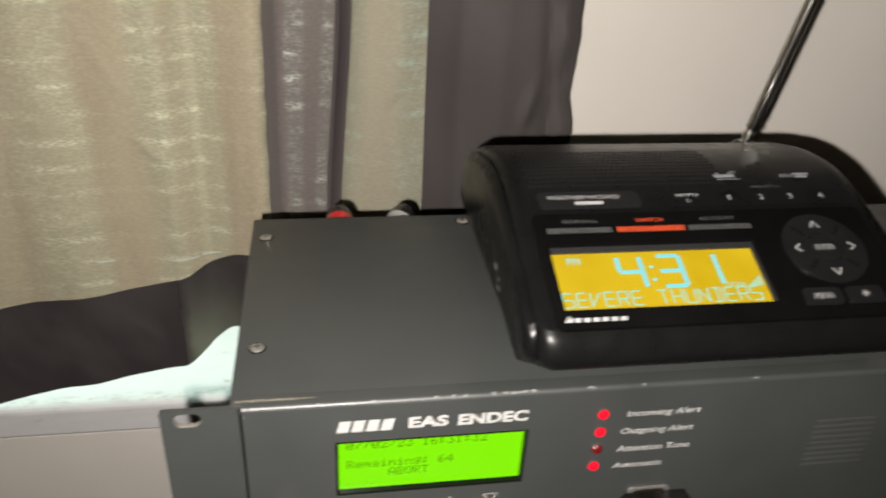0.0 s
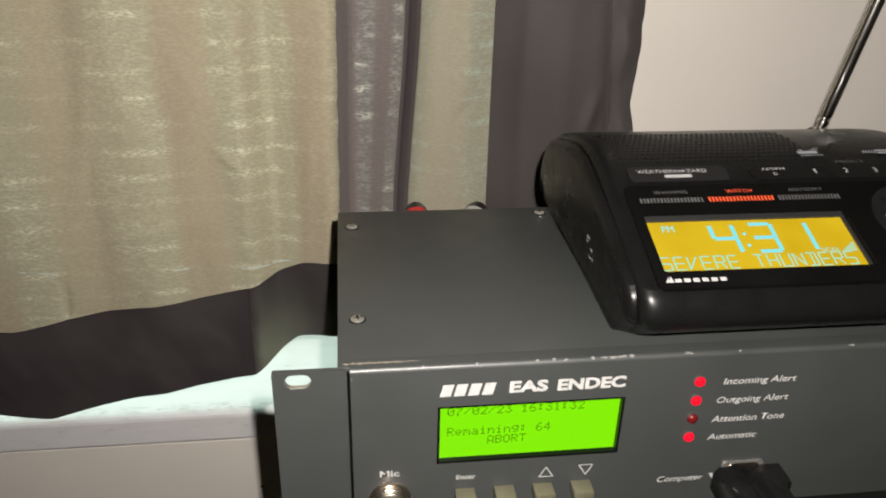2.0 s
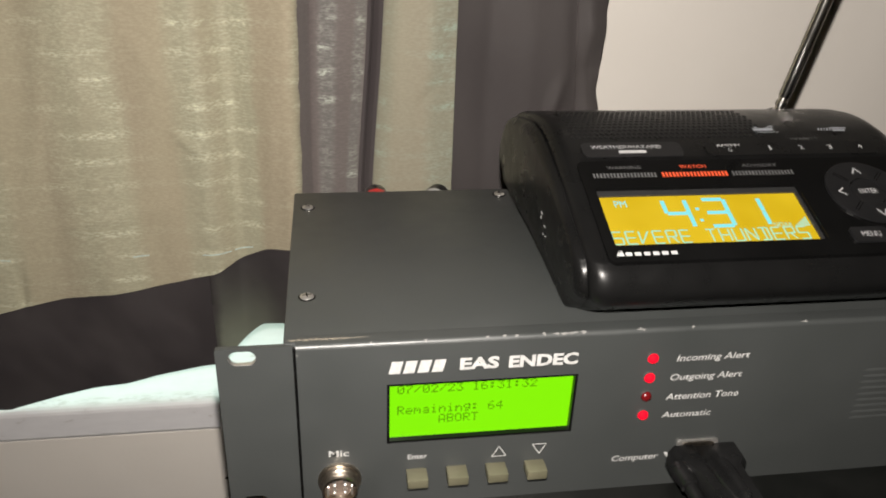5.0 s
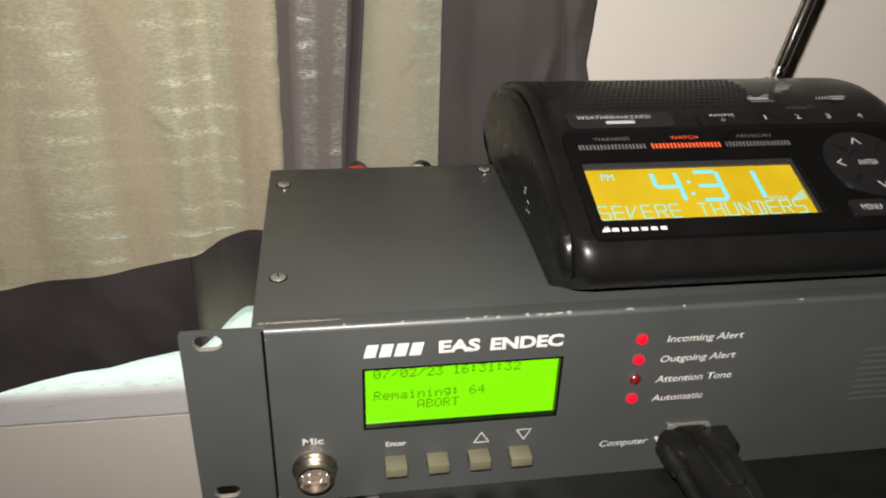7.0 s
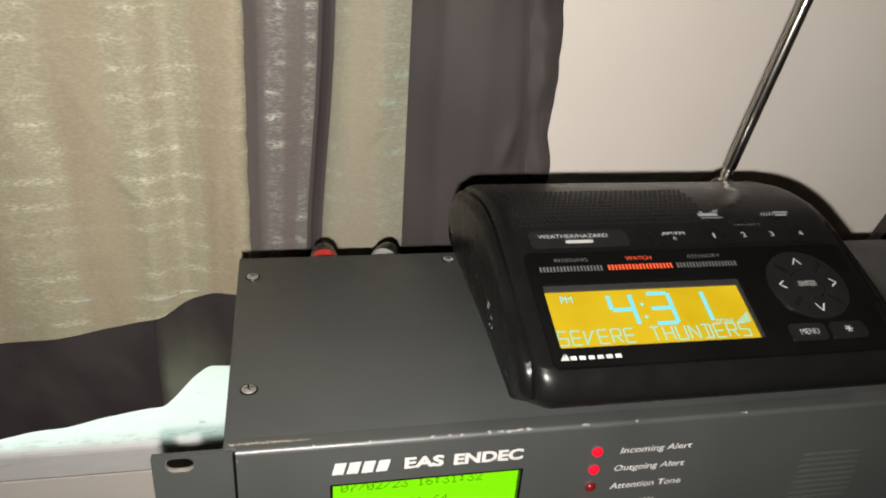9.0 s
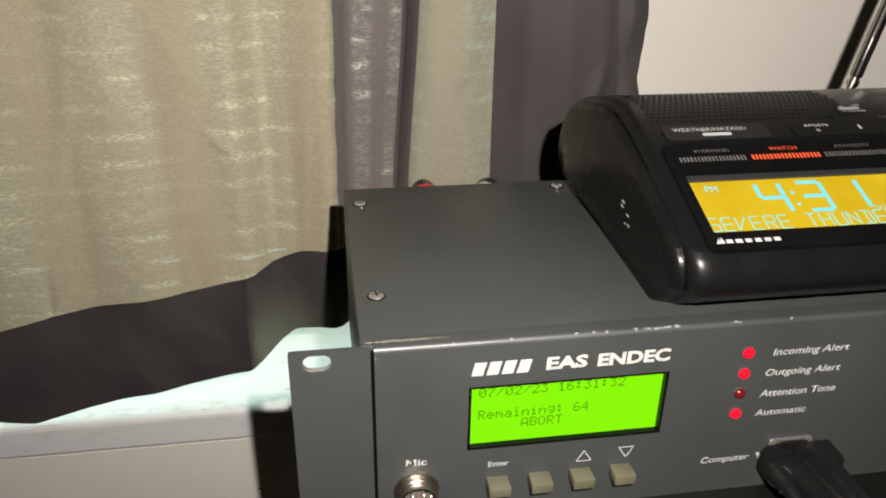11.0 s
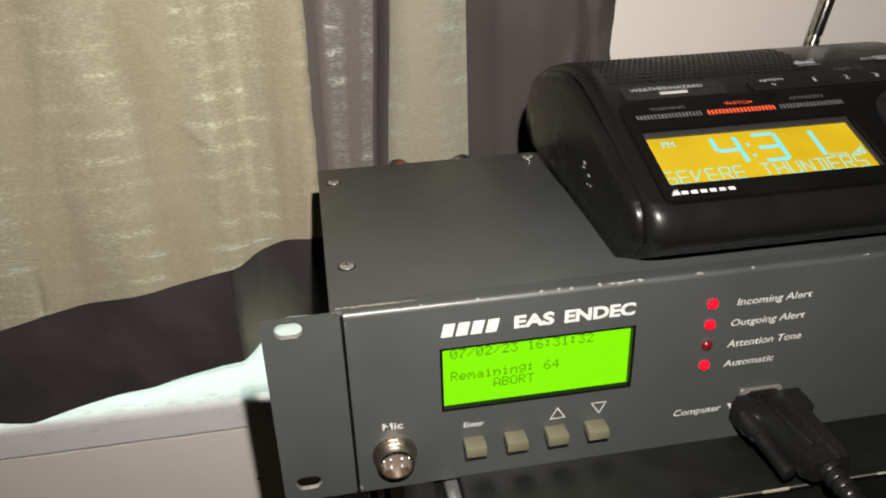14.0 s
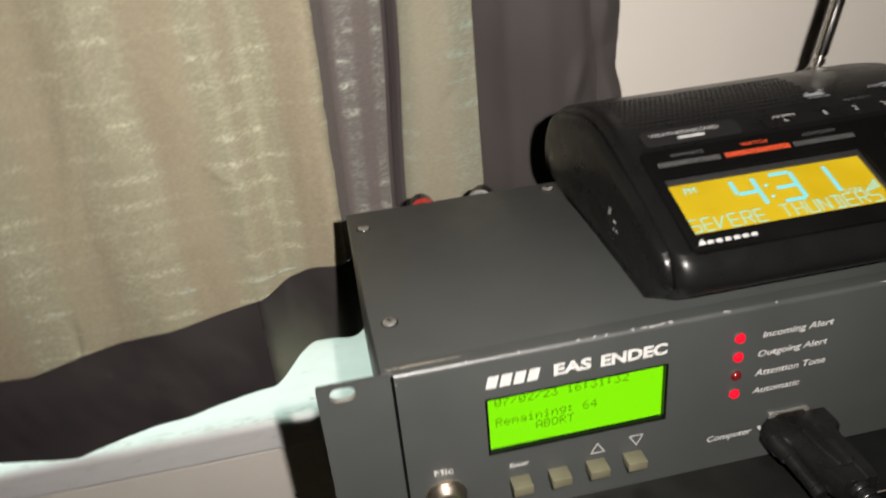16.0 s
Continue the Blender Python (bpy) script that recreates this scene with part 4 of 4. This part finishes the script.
for dx, dy, ox, oy in ((0, 1, 0.0, 0.0135), (0, -1, 0.0, -0.0140), (1, 0, 0.0135, 0.0), (-1, 0, -0.0135, 0.0)):
    tip = (KC + ox + dx * 0.0016, KS + oy + dy * 0.0020)
    a = (KC + ox - dx * 0.0014 + dy * 0.0021, KS + oy - dy * 0.0018 + dx * 0.0021)
    b = (KC + ox - dx * 0.0014 - dy * 0.0021, KS + oy - dy * 0.0018 - dx * 0.0021)
    stroke([(a, tip), (tip, b)], 0.0007, pad_ink, RADIO_INK, pad, "arrow_mark")
for x0, x1, word in ((0.2452, 0.2612, "MENU"), (0.2660, 0.2816, "*")):
    key = part("menu_key", plate(rounded(x0 - 0.0012, x1 + 0.0008, 0.0030, 0.0118, 0.0022, 4), [], 0.0012, lambda u, v, w: on_face(u, v, w + 0.0010)), KEYPLASTIC, radio, smooth=False)
    if word == "MENU":
        lettering(word, 0.2486, 0.2578, 0.0058, 0.0088, lambda u, v, w: on_face(u, v, 0.0022 + w), RADIO_INK, key)
    else:
        cu, cv = 0.2735, 0.0076
        stroke([((cu - 0.0018 * math.cos(a), cv - 0.0018 * math.sin(a)), (cu + 0.0018 * math.cos(a), cv + 0.0018 * math.sin(a))) for a in (0, 1.047, 2.094)], 0.0005, lambda u, v, w: on_face(u, v, 0.0022 + w), RADIO_INK, key, "star_mark")

# upper strip: long bar key, presets
part("bar_key", plate(rounded(0.1360, 0.1860, 0.0535, 0.0640, 0.003, 4), [], 0.0005, lambda u, v, w: on_top(u, v, w + 0.0002)), KEYPLASTIC, radio)
part("preset_strip", plate(rounded(0.1980, 0.2890, 0.0535, 0.0625, 0.003, 4), [], 0.0004, lambda u, v, w: on_top(u, v, w + 0.0002)), BLACK, radio)


def top_ink(u, v, w):
    return on_top(u, v, w + 0.0008)


lettering("WEATHER/HAZARD", 0.1405, 0.1757, 0.0590, 0.0614, top_ink, RADIO_INK, radio)
part("snooze_mark", plate(rounded(0.1534, 0.1672, 0.0558, 0.0576, 0.0008, 3), [], 0.0002, top_ink), RADIO_INK, radio, smooth=False)
lettering("AM/FM", 0.2040, 0.2162, 0.0592, 0.0613, top_ink, RADIO_INK, radio)
stroke([((0.2098 + 0.0009 * math.cos(k * 0.785), 0.0568 + 0.0009 * math.sin(k * 0.785)), (0.2098 + 0.0009 * math.cos(k * 0.785 + 0.785), 0.0568 + 0.0009 * math.sin(k * 0.785 + 0.785))) for k in range(8)], 0.0003, top_ink, RADIO_INK, radio, "power_mark")
for word, u in (("1", 0.2313), ("2", 0.2477), ("3", 0.2632), ("4", 0.2795)):
    lettering(word, u - (0.0004 if word == "1" else 0.0010), u + (0.0005 if word == "1" else 0.0012), 0.0566, 0.0598, top_ink, RADIO_INK, radio)
lettering("PRESETS", 0.2456, 0.2602, 0.0640, 0.0656, top_ink, DULL_INK, radio)
# printed emblems as plain shapes
quads([(0.2298, 0.2420, 0.0702, 0.0707), (0.2292, 0.2400, 0.0718, 0.0740), (0.2310, 0.2325, 0.0744, 0.0756), (0.2370, 0.2410, 0.0746, 0.0752), (0.2388, 0.2420, 0.0760, 0.0765)], top_ink, EMBLEM_INK, radio, "emblem")
quads([(0.2640 + i * 0.0016, 0.2646 + i * 0.0016, 0.0712, 0.0738) for i in range(5)], top_ink, EMBLEM_INK, radio, "emblem", 0.5)
quads([(0.2722, 0.2806, 0.0728, 0.0742), (0.2722, 0.2790, 0.0708, 0.0722)], top_ink, EMBLEM_INK, radio, "emblem")

# loudspeaker holes: rows of small raised knobs
verts, faces = [], []
ny, nx = 12, 36
for r in range(ny):
    y = 0.0690 + r * 0.0032
    for c in range(nx):
        x = 0.1345 + (c + 0.5 * (r % 2)) * 0.0028
        b = len(verts)
        for rad, h in ((0.00120, 0.0001), (0.00085, 0.00042)):
            verts += [tuple(on_top(x + rad * math.cos(k * 1.0472), y + rad * 1.15 * math.sin(k * 1.0472), h)) for k in range(6)]
        faces += [(b + k, b + (k + 1) % 6, b + 6 + (k + 1) % 6, b + 6 + k) for k in range(6)] + [tuple(b + 6 + k for k in range(6))]
me = bpy.data.meshes.new("speaker_grille")
me.from_pydata(verts, [], faces)
me.materials.append(GRILLE)
gr = new("speaker_grille", me)
gr.parent = radio
bpy.context.view_layer.update()
gr.matrix_parent_inverse = radio.matrix_world.inverted()
tagged(gr, "fine perforated loudspeaker grille", kind="stuff")

# aerial
AB = Vector((0.2855, 0.1430, 1.0475))
AD = (Vector((0.3085, 0.1430, 1.155)) - Vector((0.2855, 0.1430, 1.049))).normalized()
ant = part("antenna", turned(AB + AD * 0.009, AD, [(0.0032, 0.0), (0.0036, 0.001), (0.0036, 0.170), (0.0030, 0.1705), (0.0027, 0.171), (0.0027, 0.33), (0.0022, 0.3305), (0.0022, 0.48), (0.0030, 0.481), (0.0030, 0.488), (0.001, 0.490)], 20), CHROME, radio, "chrome telescopic aerial, pulled out", angle=25)
part("hinge", turned(AB - AD * 0.004, AD, [(0.0036, 0.0), (0.0036, 0.005), (0.0026, 0.0055), (0.0026, 0.0075), (0.0035, 0.008), (0.0035, 0.011), (0.0028, 0.0115), (0.0028, 0.0135)], 18), CHROME, ant, angle=25)
part("socket", turned(AB - Vector((0, 0, 0.004)), (0, 0, 1), [(0.0075, 0.0), (0.0068, 0.0040), (0.0050, 0.0052), (0.0030, 0.0054)], 20), BLACK, ant)
# side connectors' print on the end cap
def on_side(u, v, w):
    return Vector((0.1172 - w + 0.0098 * max(0.0, 1 - (v - 0.99) / 0.034) ** 3, u, v))


quads([(0.046 + a, 0.046 + b, 1.0225 + c, 1.0225 + d) for a, b, c, d in ((0, 0.0035, 0.004, 0.0052), (0.001, 0.004, 0.0018, 0.0028), (-0.006, -0.003, 0.0, 0.001), (-0.008, -0.0055, -0.004, -0.003), (-0.004, -0.002, -0.0045, -0.0035))], on_side, RADIO_INK, radio, "side_marks", 0.0, 0.0010)

# ---- serial connector and lead ----
plug = group("serial_connector", (0.192, -0.02, BOT), "black moulded serial connector plugged in the receiver's front", "cable connector")
# hood: wide flat body narrowing to the strain relief
def hood(y, hw, z0, z1, cx, r=0.35):
    return [Vector((cx + hw * sx, y, z0 + (z1 - z0) * f)) for sx, f in ((-1, 0.2), (-0.88, 0.0), (0.88, 0.0), (1, 0.2), (1, 0.75), (0.86, 1.0), (0.35, 1.0), (0.28, 0.94), (-0.28, 0.94), (-0.35, 1.0), (-0.86, 1.0), (-1, 0.75))]


part("hood", rings([hood(-0.0014, 0.0174, 0.9085, 0.9230, 0.1942), hood(-0.0022, 0.0180, 0.9080, 0.9238, 0.1942), hood(-0.0120, 0.0178, 0.9080, 0.9234, 0.1945), hood(-0.0155, 0.0138, 0.9080, 0.9220, 0.1952), hood(-0.0200, 0.0127, 0.9078, 0.9218, 0.1960), hood(-0.030, 0.0117, 0.9078, 0.9212, 0.1972), hood(-0.042, 0.0100, 0.9070, 0.9200, 0.1990), hood(-0.0455, 0.0085, 0.9080, 0.9195, 0.1995)]), RUBBER, plug, angle=40)
part("hood_ridge", rings([hood(-0.0135, 0.0050, 0.9200, 0.9242, 0.1956), hood(-0.016, 0.0062, 0.9200, 0.9236, 0.1958), hood(-0.034, 0.0050, 0.9190, 0.9222, 0.1980), hood(-0.0365, 0.0038, 0.9180, 0.9210, 0.1983)]), RUBBER, plug, angle=40)
for cx, way, k in ((0.1785, (0.15, -1, -0.24), 1.0), (0.2052, (0.02, -1, -0.22), 0.8)):
    part("thumbscrew", turned((cx, -0.0100, 0.9180), way, [(0.0045, 0.0), (0.0047, 0.002), (0.0045, 0.0115 * k), (0.0039, 0.0122 * k), (0.0036, 0.0124 * k), (0.0034, 0.0290 * k), (0.0037, 0.0295 * k), (0.0037, 0.0330 * k), (0.001, 0.0340 * k)], 16), RUBBER, plug, angle=30)
bm = bmesh.new()
for k in range(5):
    turned((0.1985 + k * 0.0004, -0.0450 - k * 0.0040, 0.9140 - k * 0.0009), (0.15, -1, -0.22), [(0.0052 - k * 0.0003, 0.0), (0.0056 - k * 0.0003, 0.0012), (0.0052 - k * 0.0003, 0.0026), (0.0040, 0.0030), (0.0040, 0.0040)], 16, bm)
part("strain_relief", bm, RUBBER, plug)
lead = curve_through([(0.2000, -0.060, 0.9100), (0.203, -0.078, 0.902), (0.212, -0.098, 0.880), (0.222, -0.108, 0.83), (0.226, -0.095, 0.72), (0.225, -0.085, 0.50), (0.235, -0.085, 0.20), (0.28, -0.10, 0.012), (0.40, -0.14, 0.006)], 8)
part("lead", tube(lead, 0.0034, 10), RUBBER, plug)

# ---- plugs and leads behind the receiver ----
def rca(x, tilt, band, label):
    g = group("audio_plug", (x, DEP, 0.972), label, "audio plug")
    d = Vector(tilt).normalized()
    at = Vector((x, DEP, 0.9724))
    part("collar", turned(at, d, [(0.0050, 0.0), (0.0050, 0.016)], 18), NICKEL, g)
    part("band", turned(at + d * 0.016, d, [(0.0088, 0.0), (0.0095, 0.001), (0.0095, 0.0100), (0.0090, 0.0105)], 24), band, g, angle=25)
    part("boot", turned(at + d * 0.0265, d, [(0.0091, 0.0), (0.0089, 0.006), (0.0080, 0.012), (0.0064, 0.0165), (0.0040, 0.0195), (0.0026, 0.0205)], 24), RUBBER, g, angle=60)
    a = at + d * 0.047
    pts = curve_through([a - d * 0.002, a + d * 0.006 + Vector((0, 0, -0.006)), a + d * 0.012 + Vector((0, 0.0, -0.026)), Vector((x + 0.03, 0.265, 0.90)), Vector((x + 0.04, 0.240, 0.6)), Vector((x + 0.03, 0.25, 0.2)), Vector((x + 0.03, 0.25, 0.004))], 7)
    part("lead", tube(pts, 0.0026, 8), RUBBER, g)


rca(0.0470, (0.02, 1, -0.03), RED_PLASTIC, "black audio plug with a red band behind the receiver")
rca(0.0780, (0.34, 1, -0.03), WHITE_PLASTIC, "black audio plug with a white band behind the receiver")

for x, r, y in ((0.0135, 0.0045, 0.275), (0.0262, 0.0038, 0.280)):
    g = curve_through([(x + 0.012, DEP, 0.93), (x + 0.010, DEP + 0.03, 0.935), (x + 0.004, DEP + 0.070, 0.91), (x, y - 0.005, 0.84), (x - 0.001, y, 0.75), (x + 0.002, y, 0.4), (x, y, 0.1), (x + 0.02, y, 0.006)], 8)
    tagged(part("power_cable", tube(g, r, 10), RUBBER), "black cable hanging from the back of the receiver", "cable", group="hanging cables")

# ---- dark panel standing against the wall ----
pn = group("dark_board", (0.74, 0.33, 0.0), "dark brown board leaning against the wall", "board")
bm = box(0.611, 0.98, 0.335, 0.350, 0.0, 1.35, 0.003)
for v in bm.verts:
    v.co.x += (v.co.z - 0.93) * 0.42
part("board", bm, plain("dark_wood", (0.03, 0.022, 0.018), 0.5, 0, 0.2, 40), pn)

# ---- nail in the panel under the sill ----
tagged(part("nail", turned((-0.0945, 0.3376, 0.6175), (0, -1, 0), [(0.0016, 0.0), (0.0016, 0.0006), (0.0006, 0.0012)], 12), plain("dark_nail", (0.06, 0.045, 0.035), 0.5, 0.5)), "small dark nail head in the painted panel", "nail")
